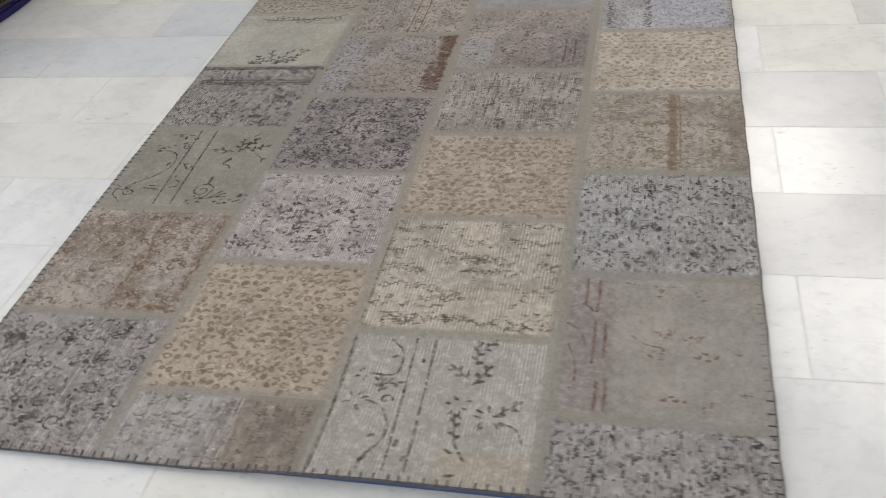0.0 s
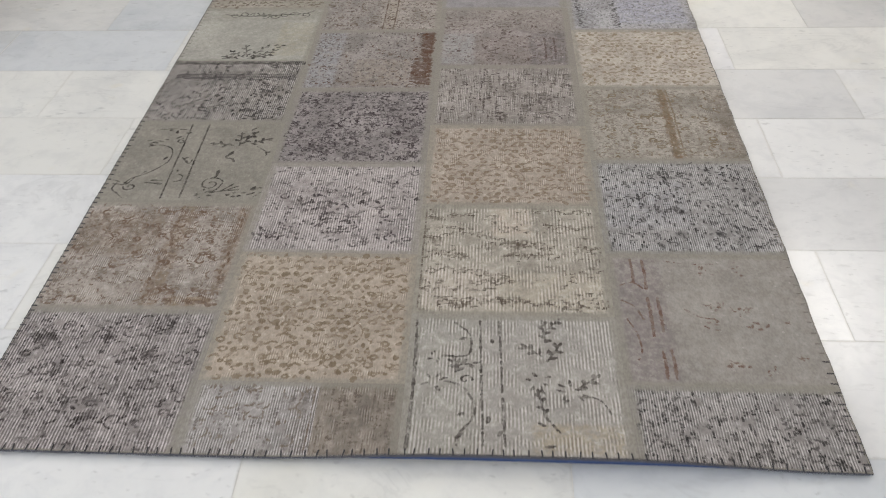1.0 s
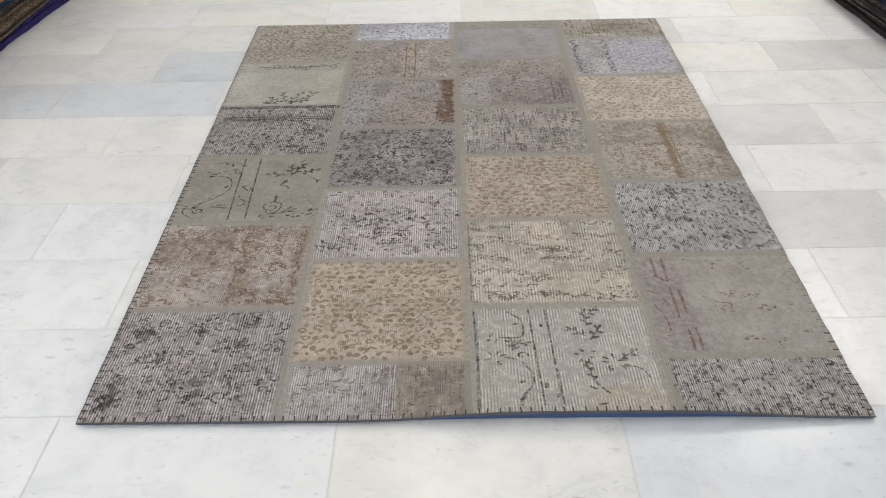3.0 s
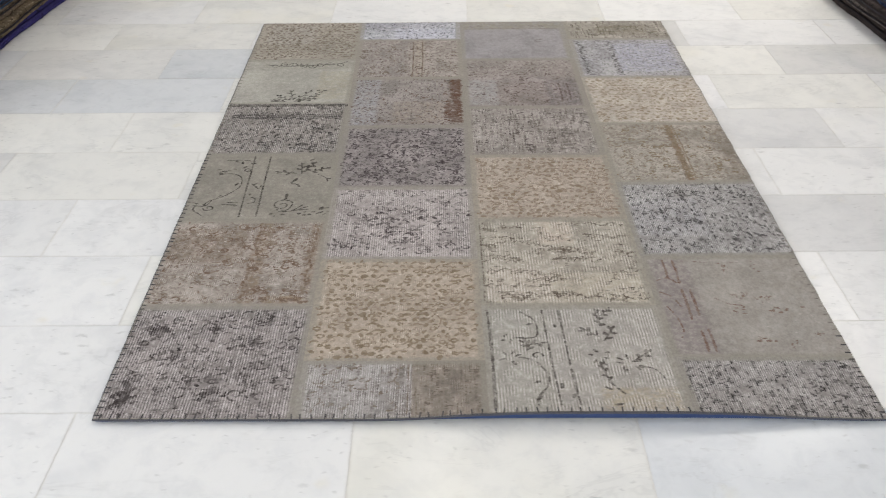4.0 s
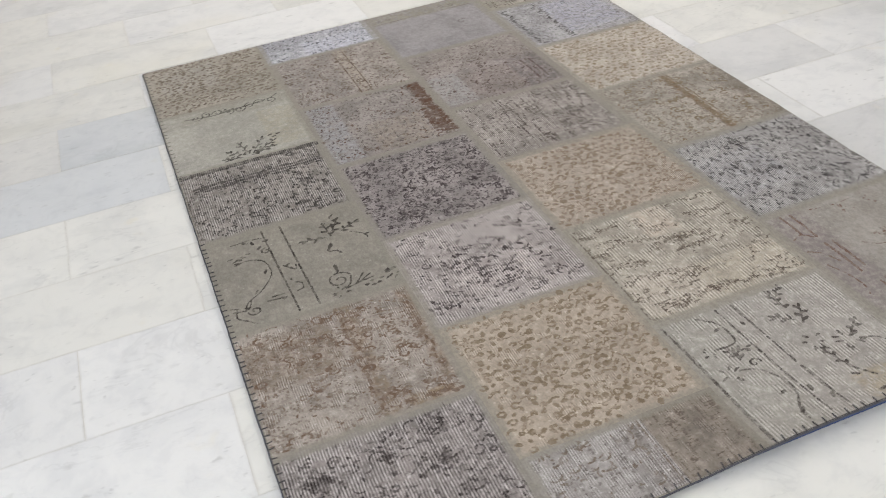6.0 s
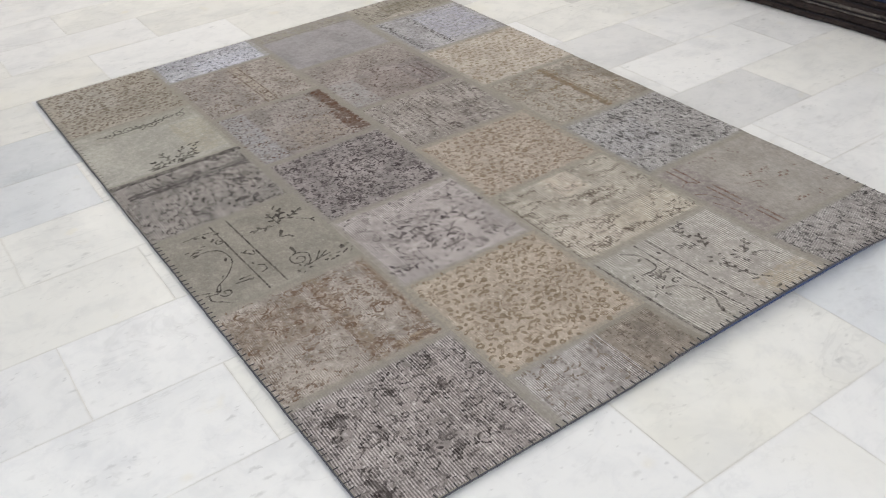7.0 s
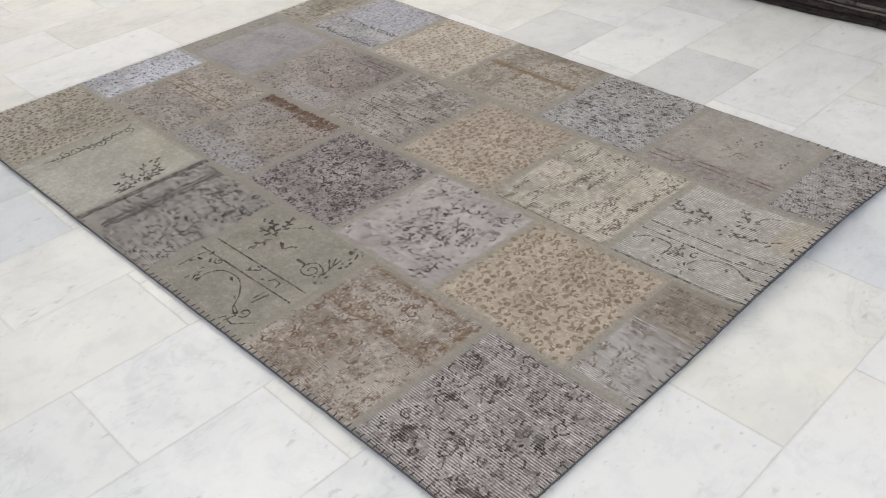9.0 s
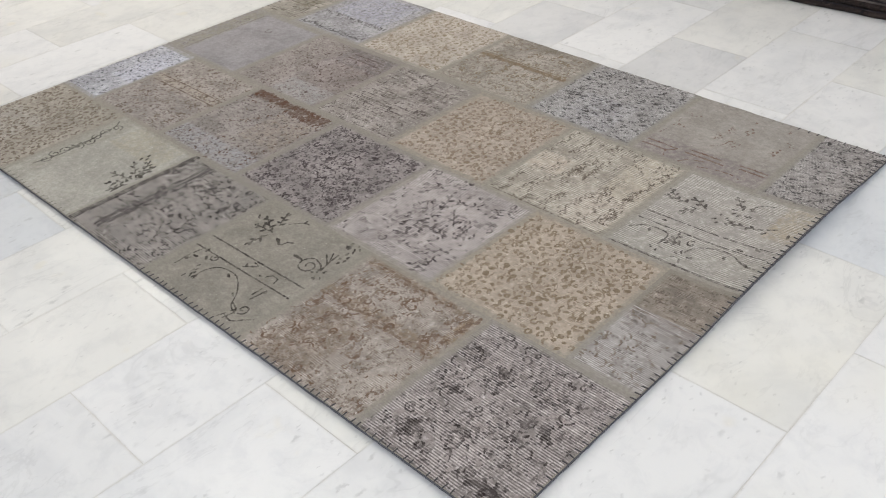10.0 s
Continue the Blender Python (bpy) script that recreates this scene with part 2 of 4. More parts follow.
    # pale scuffs
    scuff = n.math("MULTIPLY", n.step(n.noise(n.scaled(q, (1.0, 1.2, 1.0)), 120.0, 1, 0.5), 0.68, 0.78), 0.40)
    col = n.mix(scuff, col, light)
    # sewn rim
    w, h = size
    ex = n.math("MINIMUM", rx if sewn[0] else 1.0, n.math("SUBTRACT", w, rx) if sewn[1] else 1.0)
    ey = n.math("MINIMUM", ry if sewn[2] else 1.0, n.math("SUBTRACT", h, ry) if sewn[3] else 1.0)
    rim = n.math("SUBTRACT", n.math("MINIMUM", n.math("SUBTRACT", ex, 0.005), n.math("SUBTRACT", ey, 0.001)), n.math("MULTIPLY", n.math("ADD", n.noise(p, 60.0, 4, 0.75), n.math("MULTIPLY", grain, 0.5)), 0.014))
    col = n.mix(n.math("MULTIPLY", n.step(rim, 0.005, -0.007), n.math("SUBTRACT", 0.90, n.math("MULTIPLY", stand, 0.8))), col, n.mix(n.step(mid, 0.25, 0.7), SEAM, n.mix(0.45, SEAM, ground)))
    col = n.mix(n.math("MULTIPLY", n.step(fine, 0.60, 0.36), 0.26), col, n.mix(1.0, col, (0.5, 0.5, 0.5, 1), "MULTIPLY"))
    n.bump(n.math("ADD", rest, mid), 0.12, 0.0010)
    return n.done(col, 0.92, 0.2)


MARBLE = marble_material()
MARBLE_FAR = marble_material("white_marble_far", False)
GROUT = plain_material("grout", lin(198, 196, 192), 0.95, 90, 0.15, 0.1)
PLASTER = plain_material("white_plaster", lin(228, 225, 220), 0.85, 40, 0.04, bump=0.05)
CEILING = plain_material("ceiling_paint", lin(235, 233, 230), 0.9, 40, 0.03, bump=0.05)
SEAMCLOTH = plain_material("seam_thread", SEAM, 0.95, 200, 0.4, 0.15, 0.5)
BINDING = plain_material("grey_binding", lin(74, 74, 80), 0.9, 300, 0.4, 0.2, 0.5)
STITCH_PALE = plain_material("grey_stitch_thread", lin(116, 111, 104), 0.9, 300, 0.4, 0.2, 0.5)
STITCH = plain_material("dark_stitch_thread", lin(66, 64, 66), 0.9, 300, 0.4, 0.2, 0.5)
LINING = plain_material("navy_lining", lin(56, 70, 104), 0.95, 200, 0.25, 0.15, 0.3)
METAL = plain_material("white_lamp_metal", lin(225, 225, 225), 0.4, 30, 0.03)


def glass_material():
    n = Nodes("window_glass")
    n.bsdf.inputs["Transmission Weight"].default_value = 1.0
    n.bsdf.inputs["IOR"].default_value = 1.45
    return n.done((0.95, 0.97, 0.97, 1), 0.02)


GLASS = glass_material()


def glow_material(name, colour, strength):
    n = Nodes(name)
    n.bsdf.inputs["Emission Color"].default_value = colour
    n.bsdf.inputs["Emission Strength"].default_value = strength
    return n.done((0.8, 0.8, 0.8, 1))


# ---- mesh helpers ----
def mesh_of(name, bm, material, smooth=False):
    me = bpy.data.meshes.new(name)
    bmesh.ops.recalc_face_normals(bm, faces=bm.faces)
    bm.to_mesh(me)
    bm.free()
    me.materials.append(material)
    if smooth:
        me.polygons.foreach_set("use_smooth", [True] * len(me.polygons))
    return me


def part(name, bm, material, parent, label="", at=(0, 0, 0), smooth=False):
    ob = new(name, mesh_of(name, bm, material, smooth))
    ob.parent = parent
    ob.location = at
    return tagged(ob, label)


def box(bm, x0, y0, z0, x1, y1, z1, bevel=0.0):
    r = bmesh.ops.create_cube(bm, size=1.0)
    vs = r["verts"]
    bmesh.ops.scale(bm, vec=(x1 - x0, y1 - y0, z1 - z0), verts=vs)
    bmesh.ops.translate(bm, vec=((x0 + x1) / 2, (y0 + y1) / 2, (z0 + z1) / 2), verts=vs)
    if bevel:
        es = list({e for v in vs for e in v.link_edges})
        bmesh.ops.bevel(bm, geom=es, offset=bevel, segments=1, affect="EDGES")
    return bm


def block(name, x0, y0, z0, x1, y1, z1, material, label, kind="structure", bevel=0.0):
    ob = new(name, mesh_of(name, box(bmesh.new(), x0, y0, z0, x1, y1, z1, bevel), material))
    return tagged(ob, label, name.split("_")[0], kind=kind)


# ---- room ----
TW = 0.305                     # tile pitch across the rows; tiles are twice as long
X0, X1, Y0, Y1, H = -3.66, 6.1, -4.88, 9.15, 3.0
floor = new("floor")
tagged(floor, "polished white marble floor laid in running bond", "floor", kind="structure")
part("screed", box(bmesh.new(), X0, Y0, -0.08, X1, Y1, -0.0009), GROUT, floor, "pale grout between the tiles")
block("ceiling", X0 - 0.2, Y0 - 0.2, H, X1 + 0.2, Y1 + 0.2, H + 0.15, CEILING, "plain white painted showroom ceiling")
block("wall_east", X1, Y0 - 0.2, -0.08, X1 + 0.2, Y1 + 0.2, H, PLASTER, "plain white plastered showroom wall")
# south and west walls with wide shop windows
SX0, SX1, SZ0, SZ1 = -2.6, 5.0, 0.25, 2.7
WY0, WY1 = -3.6, 4.0
west = bmesh.new()
box(west, X0 - 0.2, Y0 - 0.2, -0.08, X0, WY0, H)
box(west, X0 - 0.2, WY1, -0.08, X0, Y1 + 0.2, H)
box(west, X0 - 0.2, WY0, -0.08, X0, WY1, SZ0)
box(west, X0 - 0.2, WY0, SZ1, X0, WY1, H)
wall = new("wall_west", mesh_of("wall_west", west, PLASTER))
tagged(wall, "white plastered wall with a long shop window", "wall", kind="structure")
south = bmesh.new()
box(south, X0, Y0 - 0.2, -0.08, SX0, Y0, H)
box(south, SX1, Y0 - 0.2, -0.08, X1, Y0, H)
box(south, SX0, Y0 - 0.2, -0.08, SX1, Y0, SZ0)
box(south, SX0, Y0 - 0.2, SZ1, SX1, Y0, H)
wall = new("wall_south", mesh_of("wall_south", south, PLASTER))
tagged(wall, "white plastered wall with a wide shop window", "wall", kind="structure")


def area_lamp(name, m, sx, sy, watts, colour):
    d = bpy.data.lights.new(name, "AREA")
    d.shape, d.size, d.size_y, d.energy, d.color = "RECTANGLE", sx, sy, watts, colour
    ob = new(name, d)
    ob.matrix_world = m
    return ob


area_lamp("window_daylight", pose((SX0 + SX1) / 2, Y0 - 0.1, (SZ0 + SZ1) / 2, 90, 0, 0), SX1 - SX0, SZ1 - SZ0, SOUTH_WATTS, (0.955, 0.965, 1.0))
block("wall_north", X0, Y1, -0.08, X1, Y1 + 0.2, H, PLASTER, "plain white plastered showroom wall")
area_lamp("window_daylight", pose(X0 - 0.1, (WY0 + WY1) / 2, (SZ0 + SZ1) / 2, 90, 0, -90), WY1 - WY0, SZ1 - SZ0, WEST_WATTS, (0.92, 0.96, 1.0))


def shop_window(name, length, m):
    """A fixed window of three panes in a white frame; x along the wall, y outwards."""
    ob = new(name)
    ob.matrix_world = m
    hgt, bar = SZ1 - SZ0, 0.05
    for x in (0.0, length - bar):
        part("window_frame", box(bmesh.new(), x, 0.0, 0.0, x + bar, 0.04, hgt, 0.003), METAL, ob)
    for z in (0.0, hgt - bar):
        part("window_frame", box(bmesh.new(), bar, 0.0, z, length - bar, 0.04, z + bar, 0.003), METAL, ob)
    span = (length - bar) / 3
    for k in range(3):
        if k:
            part("mullion", box(bmesh.new(), k * span, 0.0, bar, k * span + bar, 0.04, hgt - bar, 0.003), METAL, ob)
        pane = part("pane", box(bmesh.new(), k * span + bar, 0.014, bar, (k + 1) * span, 0.022, hgt - bar), GLASS, ob, "clear glass pane")
        pane.visible_shadow = False
    return tagged(ob, "wide shop window with three clear panes in a white frame", "window", kind="structure")


shop_window("window_1", SX1 - SX0, pose(SX1, Y0 - 0.15, SZ0, 0, 0, 180))
shop_window("window_2", WY1 - WY0, pose(X0 - 0.15, WY0, SZ0, 0, 0, 90))


def lamp_or_fill(x, y, watts, wide=1.0):
    """A round ceiling lamp, or unseen fill light if wide: housing, ring, glowing disc."""
    ob = new("lamp_or_fill")
    ob.location = (x, y, H)
    bm = bmesh.new()
    bmesh.ops.create_cone(bm, cap_ends=True, segments=32, radius1=0.20 * wide, radius2=0.185 * wide, depth=0.04)
    bmesh.ops.translate(bm, vec=(0, 0, -0.02), verts=bm.verts)
    part("housing", bm, METAL, ob)
    bm = bmesh.new()
    bmesh.ops.create_cone(bm, cap_ends=True, segments=32, radius1=0.16 * wide, radius2=0.16 * wide, depth=0.006)
    bmesh.ops.translate(bm, vec=(0, 0, -0.044), verts=bm.verts)
    part("diffuser", bm, LAMPGLOW if wide == 1.0 else FILLGLOW, ob, "glowing frosted disc, added fill where wide")
    tagged(ob, "round white light fixed to the ceiling, switched on; the wide ones are added fill", "lamp", "ceiling lamps")
    d = bpy.data.lights.new("lamp_or_fill_bulb", "AREA")
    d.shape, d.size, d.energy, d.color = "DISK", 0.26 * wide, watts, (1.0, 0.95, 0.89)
    b = new("lamp_or_fill_bulb", d)
    b.location = (x, y, H - 0.05)
    return ob


LAMPGLOW = glow_material("lamp_glow", (1.0, 0.94, 0.85, 1), 6.0)
# weak glow of the added wide fill discs
FILLGLOW = glow_material("fill_glow", (1.0, 0.95, 0.89, 1), 0.8)
for ly in (-2.6, -0.05, 2.42, 4.95, 7.2):
    lamp_or_fill(0.72, ly, LAMP_WATTS)
# two wide discs added as unseen fill, to even the far and right floor
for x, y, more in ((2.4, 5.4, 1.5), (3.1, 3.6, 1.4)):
    lamp_or_fill(x, y, FILL_WATTS * more, 5.6)

# ---- the patchwork rug ----
NL, NR, FL, FR = (0.048, -0.031), (1.753, -0.043), (0.018, 2.405), (1.762, 2.401)
RW, RL = 1.70, 2.40            # nominal width and length
RUGZ = 0.011


def spot(u, v):
    """World x, y of a place on the rug; takes numbers or arrays."""
    a, b = u / RW, v / RL
    u = u - 0.013 * b * np.sin(math.pi * a)
    u = u + 0.0009 * a ** 8 * (np.sin(31 * v) + 0.6 * np.sin(71 * v + 1)) + 0.0005 * abs(1 - a) ** 8 * np.sin(31 * v)
    a = u / RW
    return tuple((NL[i] * (1 - a) + NR[i] * a) * (1 - b) + (FL[i] * (1 - a) + FR[i] * a) * b for i in (0, 1))


def lift(u, v):
    """How far the rug's base stands off the floor: its near hem arches up a little."""
    arch = 0.021 * np.exp(-((u - 1.12) / 0.38) ** 4) * np.exp(-np.maximum(v, 0) / 0.10)
    sway = 0.0012 * np.sin(3.1 * u + 1.0) * np.sin(2.3 * v + 0.4) + 0.0012
    return arch + sway


def rug_point(u, v, z=0.0):
    x, y = spot(u, v)
    return Vector((x, y, lift(u, v) + RUGZ + z))


def cloth(u0, v0, u1, v1, top, bottom, nu, nv, origin=(0, 0, 0)):
    """A slab of cloth lying on the rug's base, with its four edges."""
    bm = bmesh.new()
    o = Vector(origin)
    rows = []
    for z in (top, bottom):
        rows.append([[bm.verts.new(rug_point(u0 + (u1 - u0) * i / nu, v0 + (v1 - v0) * j / nv, z) - o) for i in range(nu + 1)] for j in range(nv + 1)])
    for g in rows:
        for j in range(nv):
            for i in range(nu):
                bm.faces.new((g[j][i], g[j][i + 1], g[j + 1][i + 1], g[j + 1][i]))
    a, b = rows
    rim = [(0, i) for i in range(nu)] + [(j, nu) for j in range(nv)] + [(nv, i) for i in range(nu, 0, -1)] + [(j, 0) for j in range(nv, 0, -1)]
    for k in range(len(rim)):
        (j0, i0), (j1, i1) = rim[k], rim[(k + 1) % len(rim)]
        bm.faces.new((a[j0][i0], a[j1][i1], b[j1][i1], b[j0][i0]))
    return bm


rug = new("patchwork_rug")
tagged(rug, "worn grey and beige patchwork rug lying on white marble floor", "rug")
part("lining", cloth(0.003, 0.002, RW - 0.003, RL - 0.003, -0.0045, -0.0100, 120, 80), LINING, rug, "navy blue cotton lining under the rug")
skirt = bmesh.new()
ends = []
for i in range(61):
    u = 0.45 + (RW - 0.46) * i / 60
    top = rug_point(u, 0.005, -0.003)
    low = Vector((top.x, top.y + 0.003, max(0.0004, (top.z - 0.004) * 0.25)))
    ends.append((skirt.verts.new(top), skirt.verts.new(low), skirt.verts.new(low + Vector((0, 0.003, 0))), skirt.verts.new(top + Vector((0, 0.003, 0)))))
for a, b in zip(ends, ends[1:]):
    for i in range(4):
        skirt.faces.new((a[i], a[(i + 1) % 4], b[(i + 1) % 4], b[i]))
part("lining_flap", skirt, LINING, rug, "navy lining sagging below the lifted hem")
part("ground", cloth(0.0, 0.0, RW, RL, -0.0009, -0.003, 120, 160), SEAMCLOTH, rug, "olive grey seam thread between the squares")


KNOT = 0.0026                  # grid on which the rests of pile are drawn


class Motif:
    """Rests of pile on a patch, drawn as strokes and leaves into a grid: 0 bare, 1 full pile."""

    def __init__(self, u0, v0, w, h, seed):
        self.u0, self.v0, self.rnd = u0, v0, random.Random(seed)
        self.nx, self.ny = round(w / KNOT) + 1, round(h / KNOT) + 1
        self.xs, self.ys = np.linspace(0, w, self.nx), np.linspace(0, h, self.ny)
        self.w, self.h, self.pile, self.tone = w, h, np.zeros((self.ny, self.nx)), 1.0

    def window(self, x0, x1, y0, y1):
        i0, i1 = max(0, int(x0 / KNOT) - 1), min(self.nx, int(x1 / KNOT) + 3)
        j0, j1 = max(0, int(y0 / KNOT) - 1), min(self.ny, int(y1 / KNOT) + 3)
        if i0 >= i1 or j0 >= j1:
            return None
        return self.xs[None, i0:i1], self.ys[j0:j1, None], self.pile[j0:j1, i0:i1]

    def stamp(self, cells, gap):
        """Raises the pile where gap, the distance to a shape's rim, is below nought."""
        np.maximum(cells, np.clip(0.5 - gap / 0.0034, 0, 1) * self.tone, out=cells)

    def line(self, pts, w=0.005, gaps=0.12, rough=0.25):
        """A ribbon through smooth points, in short worn pieces."""
        fine = []
        for k in range(len(pts) - 1):
            p0, p1, p2, p3 = (Vector(pts[max(0, min(len(pts) - 1, k + d))]) for d in (-1, 0, 1, 2))
            steps = max(2, int((p2 - p1).length / 0.007))
            for s in range(steps):
                t = s / steps
                fine.append(0.5 * (2 * p1 + (p2 - p0) * t + (2 * p0 - 5 * p1 + 4 * p2 - p3) * t * t + (3 * p1 - p0 - 3 * p2 + p3) * t ** 3))
        fine.append(Vector(pts[-1]))
        for a, b in zip(fine, fine[1:]):
            d = b - a
            if self.rnd.random() < gaps or d.length < 1e-5:
                continue
            half = w * 0.54 * (1 + rough * self.rnd.uniform(-1, 1))
            got = self.window(min(a.x, b.x) - w, max(a.x, b.x) + w, min(a.y, b.y) - w, max(a.y, b.y) + w)
            if got:
                x, y, cells = got
                t = np.clip(((x - a.x) * d.x + (y - a.y) * d.y) / d.length_squared, 0, 1)
                self.stamp(cells, np.hypot(x - a.x - t * d.x, y - a.y - t * d.y) - half)

    def leaf(self, x, y, ang, length=0.018, width=0.008):
        c, s = math.cos(radians(ang)), math.sin(radians(ang))
        mx, my, a, b = x + 0.5 * length * c, y + 0.5 * length * s, 0.5 * length, 0.5 * width
        bend = self.rnd.uniform(-0.35, 0.35) / max(a, 1e-4)
        got = self.window(mx - a, mx + a, my - a, my + a)
        if got:
            gx, gy, cells = got
            lx, ly = (gx - mx) * c + (gy - my) * s, (gy - my) * c - (gx - mx) * s
            ly = ly + bend * lx * lx * b / a
            self.stamp(cells, (np.hypot(lx / a, ly / b) - 1) * b)

    def ring(self, x, y, r=0.010, w=0.0045, full=0.8):
        """An open, uneven loop of pile: the outline of a small blossom."""
        a0, sq = self.rnd.uniform(0, 6.28), self.rnd.uniform(0.6, 0.95)
        pts = [(x + r * math.cos(a0 + full * 6.28 * k / 7), y + r * sq * math.sin(a0 + full * 6.28 * k / 7)) for k in range(8)]
        self.line(pts, w, 0.06, 0.4)

    def rings(self, w, h, n, r=0.011):
        for _ in range(n):
            x, y = self.rnd.uniform(0.02, w - 0.02), self.rnd.uniform(0.02, h - 0.02)
            if noise.noise(Vector((x * 9 + self.u0 * 40, y * 9 + self.v0 * 40, 0.7))) > -0.1:
                self.ring(x, y, r * self.rnd.uniform(0.6, 1.2), 0.0042, self.rnd.uniform(0.45, 0.9))

    def spray(self, x, y, ang=90, n=5, size=0.06):
        """A twig with leaves and buds."""
        c, s = math.cos(radians(ang)), math.sin(radians(ang))
        self.line([(x, y), (x + c * size * 0.5, y + s * size * 0.5), (x + c * size, y + s * size)], 0.0035)
        for k in range(n):
            t = (k + 0.6) / n
            side = 1 if k % 2 else -1
            a = ang + side * self.rnd.uniform(35, 70)
            self.leaf(x + c * size * t, y + s * size * t, a, self.rnd.uniform(0.013, 0.021), self.rnd.uniform(0.0065, 0.0095))
        self.leaf(x + c * size, y + s * size, ang, 0.015, 0.007)

    def rosette(self, x, y, r=0.02, n=7):
        for k in range(n):
            a = 360 * k / n + self.rnd.uniform(-25, 25)
            d = r * self.rnd.uniform(0.3, 0.75)
            self.leaf(x + math.cos(radians(a)) * d, y + math.sin(radians(a)) * d, a + self.rnd.uniform(-40, 40), r * self.rnd.uniform(0.4, 0.7), r * self.rnd.uniform(0.15, 0.25))

    def curl(self, x, y, r=0.03, turn=1, start=0, loops=1.3):
        pts = []
        for k in range(15):
            t = k / 14
            a = radians(start) + turn * t * loops * 2 * math.pi
            q = r * (1 - 0.8 * t)
            pts.append((x + q * math.cos(a), y + q * math.sin(a)))
        self.line(pts, 0.0035, 0.06)

    def blossoms(self, w, h, pitch=0.0235):
        """Close rows of small leaf-like blossoms, some with a pale heart, on thin curling stems."""
        rows = int(h / (pitch * 0.86))
        for j in range(rows):
            for i in range(int(w / pitch) + 1):
                x = (i + 0.25 + 0.5 * (j % 2)) * pitch + self.rnd.uniform(-0.25, 0.25) * pitch
                y = (j + 0.5) * pitch * 0.86 + self.rnd.uniform(-0.25, 0.25) * pitch
                if not (0.014 < x < w - 0.014 and 0.010 < y < h - 0.010) or self.rnd.random() > 0.93:
                    continue
                self.tone = self.rnd.uniform(0.55, 0.95)
                kind, a = self.rnd.random(), self.rnd.choice((20, 45, 70, 110, 135, 160)) + self.rnd.uniform(-20, 20)
                k = self.rnd.uniform(0.013, 0.022)
                if kind < 0.30:
                    self.ring(x, y, k * 0.40, 0.0050, self.rnd.uniform(0.7, 1.0))
                elif kind < 0.42:
                    self.line([(x - k * 0.6, y - 0.004), (x, y + 0.004), (x + k * 0.6, y)], 0.0065, 0.05)
                else:
                    self.leaf(x - 0.5 * k * math.cos(radians(a)), y - 0.5 * k * math.sin(radians(a)), a, k, k * self.rnd.uniform(0.52, 0.80))
        self.tone = 0.72
        for _ in range(46):
            x, y, a = self.rnd.uniform(0.03, w - 0.03), self.rnd.uniform(0.03, h - 0.03), self.rnd.uniform(0, 6.28)
            pts, turn = [], self.rnd.choice((-1, 1)) * self.rnd.uniform(0.15, 0.6)
            for _ in range(7):
                if 0.012 < x < w - 0.012 and 0.012 < y < h - 0.012:
                    pts.append((x, y))
                x, y, a = x + 0.013 * math.cos(a), y + 0.013 * math.sin(a), a + turn
            if len(pts) > 2:
                self.line(pts, 0.0030, 0.08)
        self.tone = 1.0

    def foliage(self, w, h, n):
        """Scattered leaf dashes and short curls, thicker in some places."""
        for _ in range(n):
            x, y = self.rnd.uniform(0.012, w - 0.02), self.rnd.uniform(0.012, h - 0.014)
            if noise.noise(Vector((x * 11 + self.u0 * 50, y * 11 + self.v0 * 50, 0.3))) < -0.12:
                continue
            if self.rnd.random() < 0.12:
                a, pts = self.rnd.uniform(0, 6.28), []
                for k in range(5):
                    pts.append((min(max(x, 0.01), w - 0.01), min(max(y, 0.01), h - 0.01)))
                    x, y, a = x + 0.008 * math.cos(a), y + 0.008 * math.sin(a), a + 0.55
                self.line(pts, 0.003, 0.15)
            else:
                self.leaf(x, y, self.rnd.uniform(0, 180), self.rnd.uniform(0.006, 0.016), self.rnd.uniform(0.003, 0.006))

    def meander(self, x0, x1, y, w=0.004):
        """Short stepped combs in a broken row, as a worn knotted pattern leaves them."""
        x, home = x0, y
        while x < x1:
            run = self.rnd.choice((0.0096, 0.0144, 0.0192))
            if self.rnd.random() < 0.85:
                self.line([(x, y), (x + run, y)], w, 0.35)
                k = x
                while k < x + run:
                    if self.rnd.random() < 0.6:
                        self.line([(k, y), (k, y - self.rnd.uniform(0.005, 0.012))], 0.0022, 0.1)
                    k += 0.0048
            x += run
            y = min(max(y + self.rnd.choice((-1, 1)) * self.rnd.choice((0.004, 0.008, 0.012)), home - 0.014), home + 0.014)

    def zigzags(self, w, h):
        """A net of slanting lines drawn in knots, step after step, worn away in places."""
        y0, side = 0.03, 1
        while y0 < h - 0.02:
            x, y, d = 0.012, y0, side
            left = self.rnd.randint(1, 3)
            while x < w - 0.02:
                if noise.noise(Vector((x * 13, y * 13, 2.2))) > -0.04 and 0.012 < y < h - 0.014:
                    self.line([(x, y), (x + 0.0106, y)], 0.0027, 0.38)
                    self.line([(x + 0.0106, y), (x + 0.0106, y + d * 0.006)], 0.0027, 0.38)
                    for k in (0.0, 0.0053):
                        if self.rnd.random() < 0.3:
                            self.line([(x + k, y), (x + k, y - 0.009)], 0.0022, 0.05)
                x, y, left = x + 0.0106, y + d * 0.006, left - 1
                if left == 0:
                    d, left = -d, self.rnd.randint(1, 3)
            y0, side = y0 + 0.027, -side

    def cluster(self, x, y, r, n):
        """Leaf-like rests of pile scattered round a place."""
        for _ in range(n):
            a, d = self.rnd.uniform(0, 2 * math.pi), r * math.sqrt(self.rnd.random())
